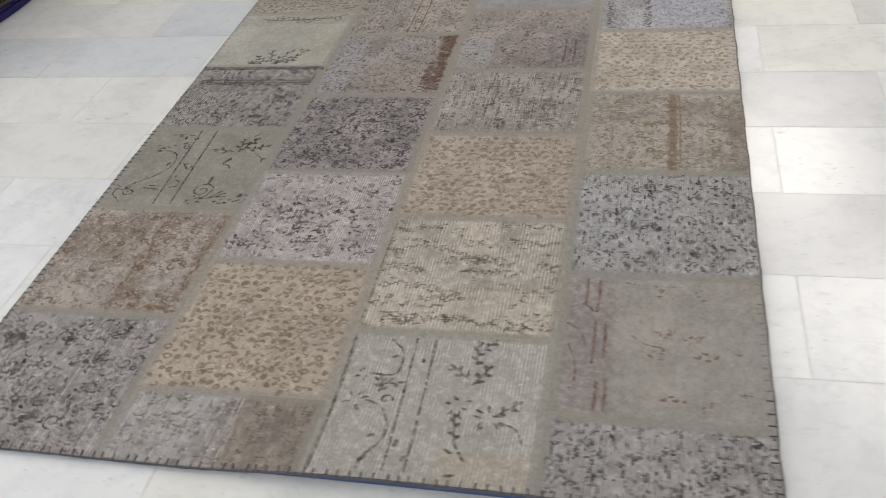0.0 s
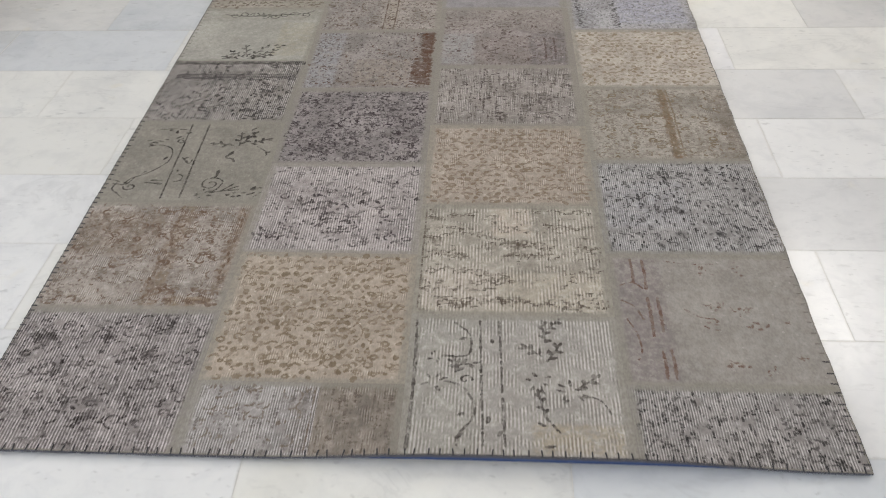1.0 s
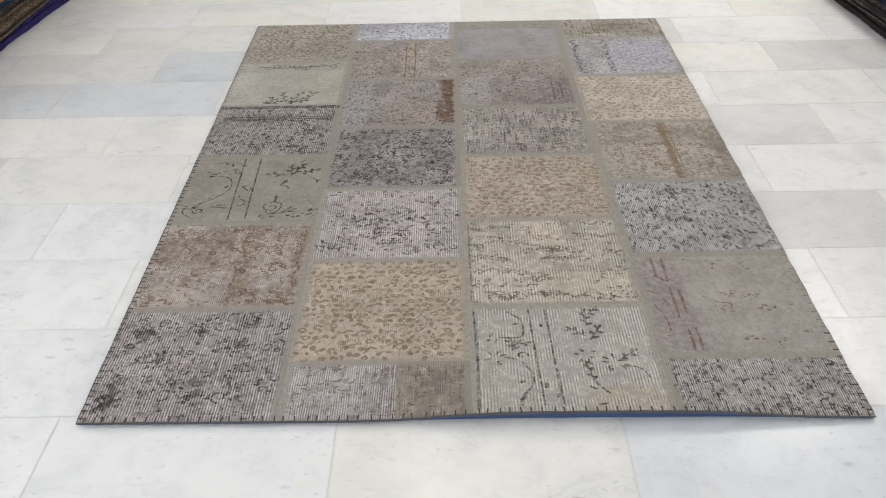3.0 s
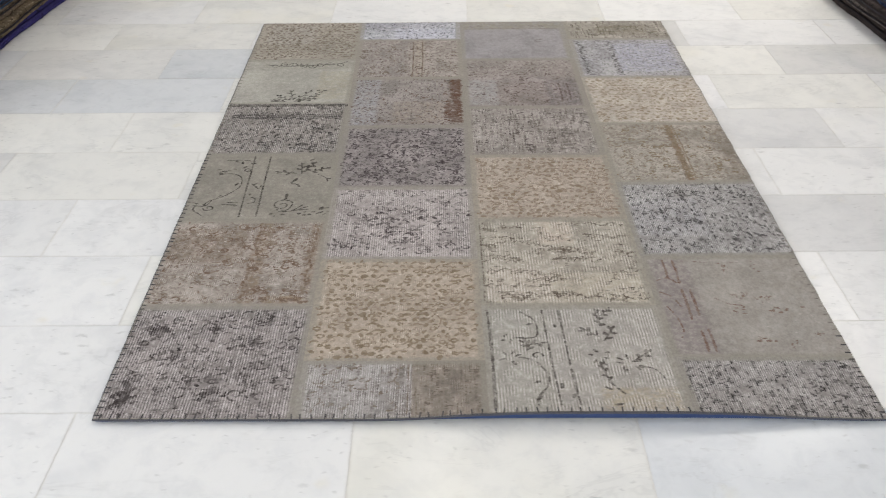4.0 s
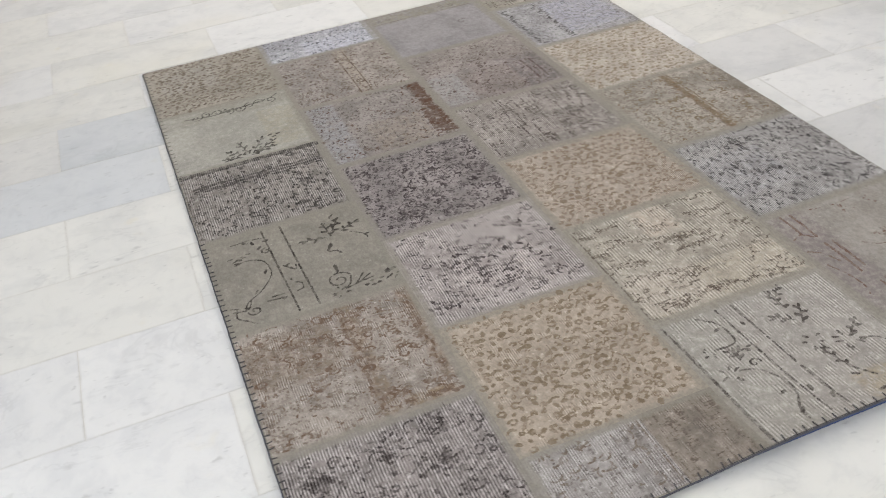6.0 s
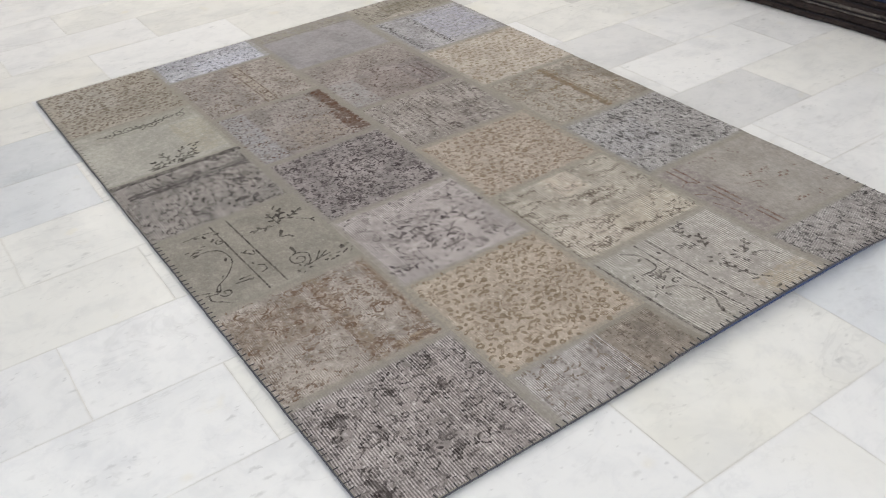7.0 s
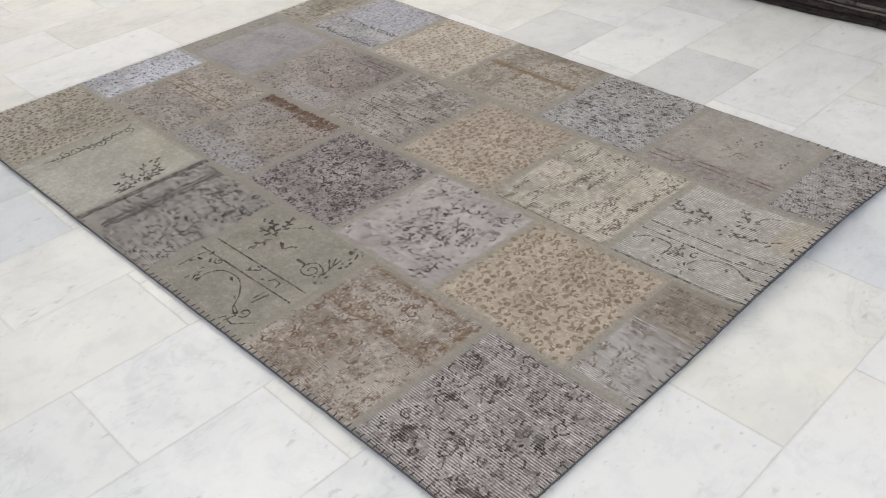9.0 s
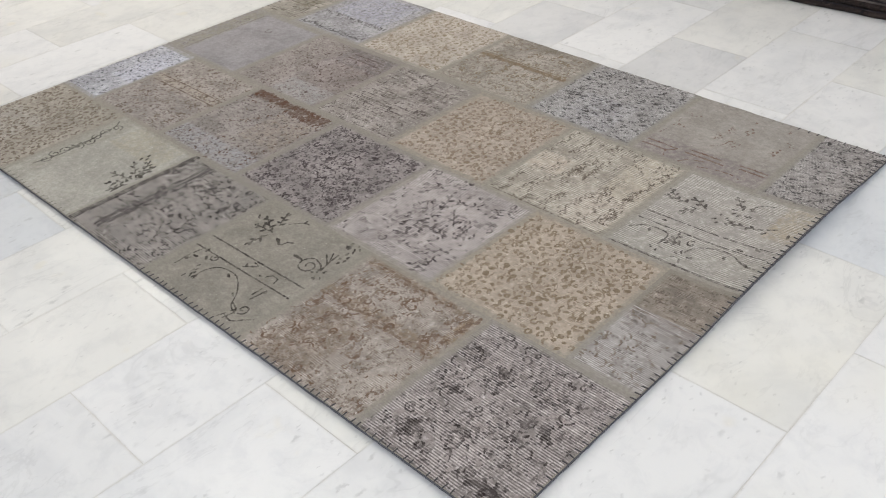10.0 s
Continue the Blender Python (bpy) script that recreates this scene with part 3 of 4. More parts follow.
            self.leaf(x + d * math.cos(a), y + d * math.sin(a), self.rnd.uniform(0, 180), self.rnd.uniform(0.008, 0.018), self.rnd.uniform(0.004, 0.008))


# columns of the rug: left seam, right seam, and the cross seams
COLUMNS = [
    (0.0, 0.431, (0.0, 0.388, 0.787, 1.190, 1.572, 1.985, 2.40)),
    (0.431, 0.851, (0.0, 0.183, 0.593, 0.973, 1.386, 1.797, 2.192, 2.40)),
    (0.851, 1.287, (0.0, 0.390, 0.792, 1.175, 1.534, 1.975, 2.40)),
    (1.287, 1.70, (0.0, 0.194, 0.606, 1.000, 1.402, 1.796, 2.188, 2.40)),
]
# ground, light, dark, mode, warp, ink, dense
LOOKS = [
    [((128, 121, 117), (208, 200, 196), (46, 40, 39), "flower", 1.0, 0.6, 0.55),
     ((141, 132, 122), (204, 196, 186), (86, 69, 55), "flower", 0.6, 0.6, 0.6),
     ((127, 122, 111), (165, 160, 150), (98, 92, 82), "plain", 0.2, 0.4, 0.5),
     ((122, 116, 110), (198, 193, 186), (40, 35, 33), "speckle", 0.95, 0.85, 0.85),
     ((147, 144, 134), (183, 180, 170), (120, 114, 98), "plain", 0.25, 0.35, 0.5),
     ((139, 132, 120), (194, 185, 169), (96, 82, 66), "leopard", 0.3, 0.3, 0.5)],
    [((140, 135, 130), (206, 202, 198), (84, 75, 70), "rows", 0.9, 0.7, 0.8),
     ((152, 139, 123), (214, 201, 183), (112, 95, 74), "leopard", 0.5, 0.3, 0.5),
     ((148, 140, 136), (216, 208, 203), (42, 34, 34), "flower", 0.9, 0.55, 0.45),
     ((128, 121, 118), (182, 175, 171), (52, 44, 45), "flower", 0.45, 0.8, 0.8),
     ((130, 123, 117), (178, 172, 166), (76, 66, 62), "speckle", 0.4, 0.75, 0.8),
     ((137, 129, 121), (186, 178, 168), (86, 73, 63), "speckle", 0.45, 0.75, 0.95),
     ((152, 152, 156), (218, 219, 227), (48, 47, 52), "speckle", 0.6, 1.0, 0.65)],
    [((148, 143, 135), (208, 203, 195), (108, 102, 88), "plain", 0.8, 0.25, 0.5),
     ((149, 142, 129), (212, 205, 192), (70, 59, 48), "steps", 0.8, 0.8, 0.8),
     ((150, 138, 124), (208, 195, 180), (104, 87, 70), "leopard", 0.55, 0.3, 0.5),
     ((134, 127, 120), (198, 191, 184), (78, 69, 63), "rows", 0.7, 0.85, 0.95),
     ((130, 122, 117), (174, 167, 161), (80, 66, 60), "speckle", 0.35, 0.65, 0.75),
     ((131, 127, 127), (154, 151, 151), (108, 102, 100), "plain", 0.12, 0.3, 0.4)],
    [((134, 129, 125), (206, 201, 196), (38, 34, 33), "speckle", 1.0, 1.0, 1.15),
     ((138, 132, 124), (172, 166, 158), (110, 98, 90), "plain", 0.12, 0.4, 0.5),
     ((137, 134, 131), (204, 201, 198), (40, 36, 35), "speckle", 0.9, 1.0, 1.1),
     ((142, 135, 124), (190, 182, 170), (98, 86, 72), "flower", 0.4, 0.6, 0.85),
     ((160, 151, 139), (209, 200, 186), (108, 90, 66), "leopard", 0.3, 0.3, 0.5),
     ((142, 140, 140), (198, 198, 207), (62, 57, 56), "speckle", 0.5, 0.55, 0.8),
     ((138, 132, 121), (192, 187, 176), (78, 70, 58), "rows", 0.45, 0.85, 0.95)],
]
INSET = 0.0


SCATTER = {(0, 0): 320, (0, 1): 280, (1, 2): 110, (1, 3): 230, (3, 3): 220, (0, 3): 220, (1, 4): 150, (1, 5): 200, (3, 2): 170, (3, 0): 190, (2, 4): 90, (2, 3): 90, (0, 5): 60, (1, 0): 80}


RINGS = {(0, 0): 34, (0, 1): 110, (1, 2): 24, (1, 3): 20, (3, 3): 50, (3, 2): 8, (0, 3): 20, (1, 5): 30}


def draw_motif(c, r, m, w, h):
    """The figures that stand on one patch; x across, y along, metres from its corner."""
    if LOOKS[c][r][3] == "leopard":
        m.blossoms(w, h)
    if (c, r) in SCATTER:
        m.foliage(w, h, SCATTER[(c, r)])
    if (c, r) in RINGS:
        m.rings(w, h, RINGS[(c, r)], 0.009 if (c, r) == (0, 0) else 0.010)
    if (c, r) == (0, 2):       # vine field with a double border line
        for x in (0.162, 0.212):
            m.line([(x + 0.005, 0.02), (x, 0.2), (x - 0.004, h - 0.015)], 0.004, 0.05)
        m.line([(0.05, 0.075), (0.06, 0.105), (0.10, 0.135), (0.135, 0.18), (0.142, 0.215), (0.132, 0.255), (0.10, 0.275), (0.06, 0.27)], 0.003, 0.05)
        m.curl(0.07, 0.07, 0.018, 1, 180, 1.1), m.line([(0.03, 0.09), (0.025, 0.06), (0.05, 0.035), (0.065, 0.02)], 0.0035, 0.1)
        m.line([(0.02, 0.085), (0.055, 0.08), (0.07, 0.11)], 0.003), m.line([(0.015, 0.10), (0.06, 0.085)], 0.003)
        m.leaf(0.125, 0.20, 70, 0.016, 0.008), m.leaf(0.085, 0.13, 60, 0.014, 0.005)
        m.line([(0.10, 0.09), (0.15, 0.085)], 0.004, 0.4), m.line([(0.12, 0.10), (0.155, 0.10)], 0.004, 0.4), m.leaf(0.14, 0.08, 20, 0.014)
        for x, y, q in ((0.125, 0.335, 100), (0.13, 0.31, 40), (0.115, 0.35, 160), (0.15, 0.34, 0)):
            m.leaf(x, y, q, 0.018, 0.008)
        m.line([(0.07, 0.36), (0.12, 0.362), (0.155, 0.355)], 0.003, 0.15), m.curl(0.15, 0.295, 0.014, 1, 90, 1.0)
        for k in range(12):
            m.leaf(m.rnd.uniform(0.045, 0.10), m.rnd.uniform(0.265, 0.31), m.rnd.uniform(-20, 20), 0.014, 0.004)
        m.leaf(0.178, 0.205, 30, 0.016, 0.006), m.leaf(0.195, 0.185, 120, 0.016, 0.006), m.line([(0.175, 0.21), (0.20, 0.18), (0.205, 0.20)], 0.003)
        m.line([(0.185, 0.13), (0.20, 0.12), (0.198, 0.10), (0.182, 0.095)], 0.003), m.leaf(0.18, 0.14, 100, 0.012, 0.005)
        for x, y, q, n in ((0.32, 0.275, 95, 4), (0.345, 0.285, 25, 5), (0.325, 0.29, 60, 4), (0.305, 0.275, 170, 4)):
            m.spray(x, y, q, n, 0.055)
        m.line([(0.37, 0.27), (0.40, 0.245), (0.405, 0.225)], 0.003), m.leaf(0.40, 0.24, 10, 0.016, 0.006)
        m.line([(0.31, 0.235), (0.295, 0.215), (0.315, 0.205), (0.325, 0.185)], 0.005, 0.05), m.leaf(0.30, 0.225, 60, 0.022, 0.009)
        m.rosette(0.34, 0.345, 0.024, 6)
        m.curl(0.285, 0.085, 0.032, 1, 20, 1.35)
        m.line([(0.315, 0.09), (0.305, 0.06), (0.285, 0.045)], 0.0035, 0.04), m.rosette(0.275, 0.04, 0.022, 7)
        m.line([(0.29, 0.045), (0.33, 0.055), (0.365, 0.06)], 0.0035, 0.05), m.line([(0.32, 0.055), (0.345, 0.085)], 0.0035), m.line([(0.33, 0.057), (0.36, 0.075)], 0.003)
        for x, y in ((0.335, 0.035), (0.35, 0.045), (0.365, 0.032), (0.35, 0.028), (0.375, 0.045)):
            m.leaf(x, y, 10, 0.012, 0.007)
        for k in range(5):
            m.leaf(0.288 + m.rnd.uniform(-0.006, 0.006), 0.115 + k * 0.006, m.rnd.uniform(60, 120), 0.014, 0.007)
        for k in range(7):
            m.leaf(0.40 + m.rnd.uniform(-0.006, 0.014), 0.065 + m.rnd.uniform(-0.008, 0.010), m.rnd.uniform(0, 40), 0.015, 0.008)
        for x, y in ((0.40, 0.04), (0.41, 0.03), (0.39, 0.035), (0.418, 0.042)):
            m.leaf(x, y, 40, 0.012, 0.005)
    elif (c, r) == (0, 3):     # dark border line and a row of dark dashes
        for y in (0.006, 0.014):
            m.line([(0.004, h - y), (w / 2, h - y + 0.002), (w - 0.006, h - y)], 0.013, 0.03, 0.5)
        for row, width in ((0.090, 0.011), (0.106, 0.013), (0.120, 0.008)):
            for k in range(34):
                x = 0.03 + k * (w - 0.05) / 34
                if m.rnd.random() < 0.82:
                    m.leaf(x, h - row + m.rnd.uniform(-0.003, 0.003), m.rnd.uniform(-20, 20), m.rnd.uniform(0.008, 0.018), width)
        for y in (0.094, 0.108):
            m.line([(0.03, h - y), (w / 2, h - y + 0.002), (w - 0.02, h - y)], 0.006, 0.12)
        m.cluster(w - 0.10, 0.17, 0.035, 18), m.cluster(w - 0.13, 0.05, 0.035, 16), m.cluster(w - 0.09, 0.03, 0.02, 9)
        for k in range(26):
            m.leaf(m.rnd.uniform(0.2, w - 0.03), m.rnd.uniform(0.01, 0.20), m.rnd.uniform(0, 180), 0.016, 0.007)
    elif (c, r) == (0, 4):     # pale field with a tulip spray and a scrolled edge
        for x, y, q, n, z in ((0.225, 0.035, 105, 5, 0.075), (0.235, 0.03, 62, 5, 0.09), (0.24, 0.028, 35, 6, 0.085), (0.215, 0.03, 140, 5, 0.06), (0.23, 0.022, 15, 4, 0.07), (0.20, 0.02, 165, 3, 0.05)):
            m.spray(x, y, q, n, z)
        for x, y in ((0.30, 0.115), (0.325, 0.112), (0.31, 0.10), (0.17, 0.05), (0.165, 0.035), (0.145, 0.02), (0.28, 0.06), (0.29, 0.045)):
            m.leaf(x, y, 20, 0.016, 0.008)
        for k in range(8):
            m.curl(0.115 + k * 0.036, h - 0.058 + 0.010 * math.sin(1.3 * k), 0.019, 1 if k % 2 else -1, 90 * k, 1.15)
        m.line([(0.08, h - 0.05), (0.16, h - 0.066), (0.24, h - 0.058), (0.31, h - 0.052), (0.37, h - 0.04), (0.395, h - 0.02)], 0.0045, 0.05)
        for k in range(9):
            m.leaf(0.225 + m.rnd.uniform(-0.02, 0.02), h - 0.058 + m.rnd.uniform(-0.012, 0.012), m.rnd.uniform(0, 180), 0.014, 0.006)
    elif (c, r) == (2, 0):     # cream vine panel with border lines
        m.line([(0.014, 0.01), (0.017, 0.2), (0.013, h - 0.02)], 0.0055, 0.03)
        for x in (0.152, 0.193):
            m.line([(x + 0.004, 0.02), (x, 0.2), (x - 0.004, h - 0.02)], 0.004, 0.10)
        m.line([(0.095, 0.36), (0.125, 0.33), (0.13, 0.29), (0.12, 0.262), (0.065, 0.262)], 0.004, 0.08)
        m.line([(0.08, 0.19), (0.115, 0.175), (0.138, 0.13), (0.135, 0.09), (0.11, 0.05), (0.108, 0.02)], 0.004, 0.08)
        m.rosette(0.06, 0.19, 0.024, 7), m.rosette(0.055, 0.258, 0.018, 6)
        m.spray(0.10, 0.215, 95, 4, 0.03), m.spray(0.085, 0.232, 10, 3, 0.05), m.curl(0.12, 0.195, 0.014, 1, 0, 0.9)
        m.leaf(0.12, 0.315, 200, 0.016), m.leaf(0.12, 0.105, 200, 0.014), m.leaf(0.105, 0.04, 40, 0.018)
        m.spray(0.285, 0.30, 95, 5, 0.06), m.spray(0.29, 0.345, 50, 3, 0.03), m.spray(0.285, 0.25, 60, 4, 0.05), m.spray(0.275, 0.265, 140, 4, 0.04)
        m.rosette(0.265, 0.19, 0.026, 7), m.rosette(0.325, 0.165, 0.03, 8)
        m.line([(0.35, 0.16), (0.385, 0.145), (0.40, 0.11)], 0.003), m.spray(0.34, 0.175, 40, 4, 0.05)
        m.spray(0.275, 0.10, 100, 4, 0.06), m.line([(0.275, 0.10), (0.30, 0.06)], 0.004), m.leaf(0.275, 0.075, 150, 0.02, 0.007)
        m.leaf(0.175, 0.30, 100, 0.014), m.leaf(0.165, 0.08, 80, 0.018), m.leaf(0.185, 0.045, 70, 0.018)
        m.leaf(0.27, 0.02, 10, 0.02)
    elif (c, r) == (3, 1):     # plain brown field, rust-brown border strokes
        m.tone = 0.85
        for x, a, b in ((0.052, 0.31, 0.39), (0.078, 0.29, 0.39), (0.075, 0.14, 0.26), (0.096, 0.15, 0.26), (0.085, 0.02, 0.10), (0.103, 0.02, 0.10)):
            m.line([(x, a), (x + 0.002, (a + b) / 2), (x + 0.001, b)], 0.006, 0.05)
        m.line([(0.02, 0.25), (0.045, 0.23), (0.06, 0.19)], 0.004), m.line([(0.025, 0.19), (0.04, 0.15), (0.045, 0.10), (0.035, 0.07)], 0.004)
        m.line([(0.15, 0.225), (0.18, 0.20), (0.21, 0.195)], 0.003, 0.3), m.line([(0.02, 0.30), (0.05, 0.31), (0.07, 0.29)], 0.004)
        for x, y, n in ((0.215, 0.345, 7), (0.285, 0.35, 6), (0.22, 0.235, 10), (0.27, 0.215, 10), (0.21, 0.17, 6), (0.30, 0.17, 5), (0.235, 0.065, 8), (0.29, 0.045, 5)):
            m.tone = m.rnd.uniform(0.5, 0.85)
            m.cluster(x, y, 0.018, n)
        m.tone = 0.6
        m.line([(0.13, 0.385), (0.20, 0.375), (0.30, 0.385)], 0.003, 0.3), m.cluster(0.365, 0.185, 0.010, 4), m.cluster(0.36, 0.078, 0.010, 4)
    elif (c, r) == (1, 4):     # dark brown pile strip left standing
        for x0, x1, y0, y1, count in ((0.372, 0.406, 0.24, 0.39, 240), (0.346, 0.404, 0.03, 0.20, 420), (0.370, 0.398, 0.19, 0.26, 50)):
            for k in range(count):
                x, y = m.rnd.uniform(x0, x1), m.rnd.uniform(y0, y1)
                if noise.noise(Vector((x * 55, y * 45, 4.0))) > -0.18:
                    m.leaf(x - 0.008, y, m.rnd.uniform(-30, 30), m.rnd.uniform(0.010, 0.018), m.rnd.uniform(0.005, 0.010))
    elif (c, r) == (3, 3):     # ochre strip across a tan square
        for x in (0.224, 0.248):
            m.line([(x, 0.02), (x + 0.003, 0.2), (x, h - 0.01)], 0.004, 0.15)
        for k in range(30):
            m.leaf(0.226 + m.rnd.uniform(-0.003, 0.006), 0.02 + k * 0.0125, m.rnd.uniform(-30, 30), 0.014, 0.010)
    elif (c, r) == (1, 5):
        for x in (0.225, 0.262):
            m.line([(x, 0.01), (x + 0.002, 0.2), (x, h - 0.03)], 0.004, 0.06)
        m.curl(0.243, 0.10, 0.012, 1, 0, 0.8), m.curl(0.243, 0.22, 0.012, -1, 0, 0.8)
    elif (c, r) == (2, 5):     # plain blue-grey field, faint scrolled edge
        m.curl(0.315, 0.19, 0.022, 1, 40, 0.85)
        m.line([(0.02, 0.335), (0.2, 0.34), (w - 0.03, 0.335)], 0.003, 0.2)
        for k in range(4):
            m.curl(0.05 + k * 0.035 + 0.18 * (k > 1), 0.368, 0.014, 1 if k % 2 else -1, 90 * k, 0.9)
    elif (c, r) == (0, 0):     # dark flower rests
        for x, y, q, k in ((0.30, 0.24, 0.03, 16), (0.24, 0.06, 0.03, 16), (0.04, 0.06, 0.03, 18), (0.08, 0.28, 0.02, 12), (0.2, 0.1, 0.06, 20), (0.12, 0.16, 0.06, 16), (0.33, 0.12, 0.05, 14)):
            m.cluster(x, y, q, k)
        for x, y, q in ((0.05, 0.30, 0.020), (0.11, 0.33, 0.018), (0.19, 0.30, 0.022), (0.30, 0.33, 0.018), (0.37, 0.24, 0.018), (0.10, 0.20, 0.022), (0.22, 0.19, 0.020), (0.33, 0.17, 0.022), (0.06, 0.12, 0.018), (0.16, 0.08, 0.022), (0.29, 0.07, 0.020), (0.38, 0.09, 0.016)):
            m.curl(x, y, q, m.rnd.choice((-1, 1)), m.rnd.uniform(0, 360), m.rnd.uniform(0.7, 1.2))
        m.leaf(0.075, 0.262, 100, 0.045, 0.020), m.line([(0.02, 0.03), (0.045, 0.05), (0.05, 0.085), (0.035, 0.11)], 0.012, 0.1)
        for x, y, n in ((0.09, 0.27, 3), (0.04, 0.06, 4), (0.20, 0.28, 3), (0.26, 0.23, 4), (0.30, 0.24, 5), (0.24, 0.06, 4), (0.33, 0.35, 3), (0.22, 0.34, 3), (0.12, 0.20, 3), (0.14, 0.31, 3), (0.38, 0.30, 3), (0.36, 0.12, 3)):
            for _ in range(n + 2):
                m.leaf(x + m.rnd.uniform(-0.018, 0.018), y + m.rnd.uniform(-0.022, 0.022), m.rnd.uniform(0, 180), m.rnd.uniform(0.007, 0.018), m.rnd.uniform(0.004, 0.008))
    elif (c, r) == (0, 1):     # rust-coloured crossing bands
        for k in range(18):
            m.leaf(0.245 + m.rnd.uniform(-0.01, 0.012), 0.03 + k * 0.02, m.rnd.uniform(60, 120), 0.018, 0.008)
        for k in range(12):
            m.leaf(0.40 + m.rnd.uniform(-0.006, 0.006), 0.12 + k * 0.022, 90, 0.018, 0.007)
        for k in range(7):
            m.leaf(0.33 + k * 0.011, 0.022 + m.rnd.uniform(-0.006, 0.006), m.rnd.uniform(-20, 20), 0.018, 0.010)
    elif (c, r) == (2, 1):     # stepped dark lines
        m.zigzags(w, h)
        for y, x0, x1 in ((0.275, 0.02, 0.12), (0.20, 0.20, 0.30), (0.03, 0.05, 0.2), (0.08, 0.02, 0.10), (0.06, 0.32, 0.41)):
            m.meander(x0, x1, y, 0.0032)
        m.line([(0.012, 0.02), (0.013, 0.1), (0.012, 0.2), (0.013, 0.37)], 0.004, 0.3)
    elif (c, r) == (1, 2):     # dark foliage in the lower half
        for x, y, q, k in ((0.16, 0.15, 0.05, 26), (0.10, 0.07, 0.05, 20), (0.22, 0.10, 0.06, 24), (0.24, 0.22, 0.05, 16), (0.33, 0.15, 0.04, 12), (0.03, 0.06, 0.025, 12), (0.33, 0.29, 0.03, 9), (0.14, 0.26, 0.04, 8), (0.38, 0.22, 0.03, 8), (0.34, 0.05, 0.03, 10)):
            m.cluster(x, y, q, k)
        for x, y, q in ((0.16, 0.10, 60), (0.18, 0.16, 130), (0.22, 0.12, 40), (0.12, 0.15, 100), (0.26, 0.2, 20)):
            m.spray(x, y, q, 4, 0.06)
    elif (c, r) == (1, 3):
        for k in range(34):
            m.cluster(m.rnd.uniform(0.03, 0.38), m.rnd.uniform(0.03, 0.37), 0.018, 4)
    elif (c, r) == (3, 2):
        for x, y, q in ((0.18, 0.30, 95), (0.20, 0.17, 110), (0.11, 0.2, 80), (0.28, 0.08, 100), (0.33, 0.07, 95), (0.37, 0.2, 100), (0.40, 0.1, 100)):
            for k in range(9):
                m.leaf(x + m.rnd.uniform(-0.012, 0.012), y + m.rnd.uniform(-0.03, 0.03), q + m.rnd.uniform(-25, 25), 0.016, 0.005)
    elif (c, r) == (3, 5):     # two broken columns of dark dashes
        for x0 in (0.030, 0.145):
            for k in range(68):
                m.leaf(x0 + m.rnd.uniform(-0.010, 0.016), 0.02 + k * 0.0051, m.rnd.uniform(-30, 30), m.rnd.uniform(0.008, 0.015), 0.006)
    elif (c, r) == (3, 6):
        for y in (0.05, 0.08, 0.13, 0.15):
            m.line([(0.13, y), (0.24, y + m.rnd.uniform(-0.01, 0.01)), (0.37, y)], 0.004, 0.35)
    elif (c, r) == (2, 4):
        for x in (0.345, 0.375):
            m.line([(x, 0.05), (x + 0.002, 0.12), (x, 0.20)], 0.006, 0.2)
        for k in range(9):
            m.leaf(0.14 + m.rnd.uniform(0, 0.09), 0.10 + m.rnd.uniform(0, 0.09), m.rnd.uniform(0, 180), 0.018, 0.007)
        for k in range(30):
            m.cluster(m.rnd.uniform(0.03, 0.40), m.rnd.uniform(0.03, 0.40), 0.014, 3)
    elif (c, r) == (2, 3):     # broken upright lines of dark knots
        for k in range(26):
            x, y = m.rnd.uniform(0.02, w - 0.02), m.rnd.uniform(0.02, h - 0.08)
            m.line([(x, y), (x + 0.001, y + 0.03), (x, y + m.rnd.uniform(0.04, 0.08))], 0.0034, 0.35)
        for k in range(40):
            m.leaf(m.rnd.uniform(0.02, w - 0.03), m.rnd.choice((0.08, 0.16, 0.25, 0.31)) + m.rnd.uniform(-0.012, 0.012), m.rnd.uniform(-25, 25), 0.016, 0.006)
    elif (c, r) == (1, 0):
        m.line([(0.243, 0.01), (0.244, 0.1), (0.243, h - 0.012)], 0.003, 0.1)


INKS = {(0, 0): (34, 25, 24), (0, 1): (96, 74, 56), (0, 2): (46, 40, 36), (0, 3): (32, 28, 27), (0, 4): (50, 45, 39), (2, 0): (58, 51, 46), (3, 1): (100, 75, 62),
        (1, 4): (80, 53, 36), (3, 3): (106, 90, 68), (1, 5): (88, 72, 58), (2, 5): (96, 90, 84), (1, 0): (98, 84, 70), (3, 5): (62, 58, 56), (3, 6): (88, 80, 62), (2, 4): (78, 62, 55), (2, 3): (70, 60, 56), (2, 1): (78, 66, 55), (1, 2): (44, 34, 35), (1, 3): (48, 37, 39), (3, 2): (36, 32, 32), (0, 5): (94, 82, 68), (1, 1): (106, 90, 69), (2, 2): (112, 95, 77), (3, 4): (122, 107, 85), (3, 0): (34, 31, 31)}
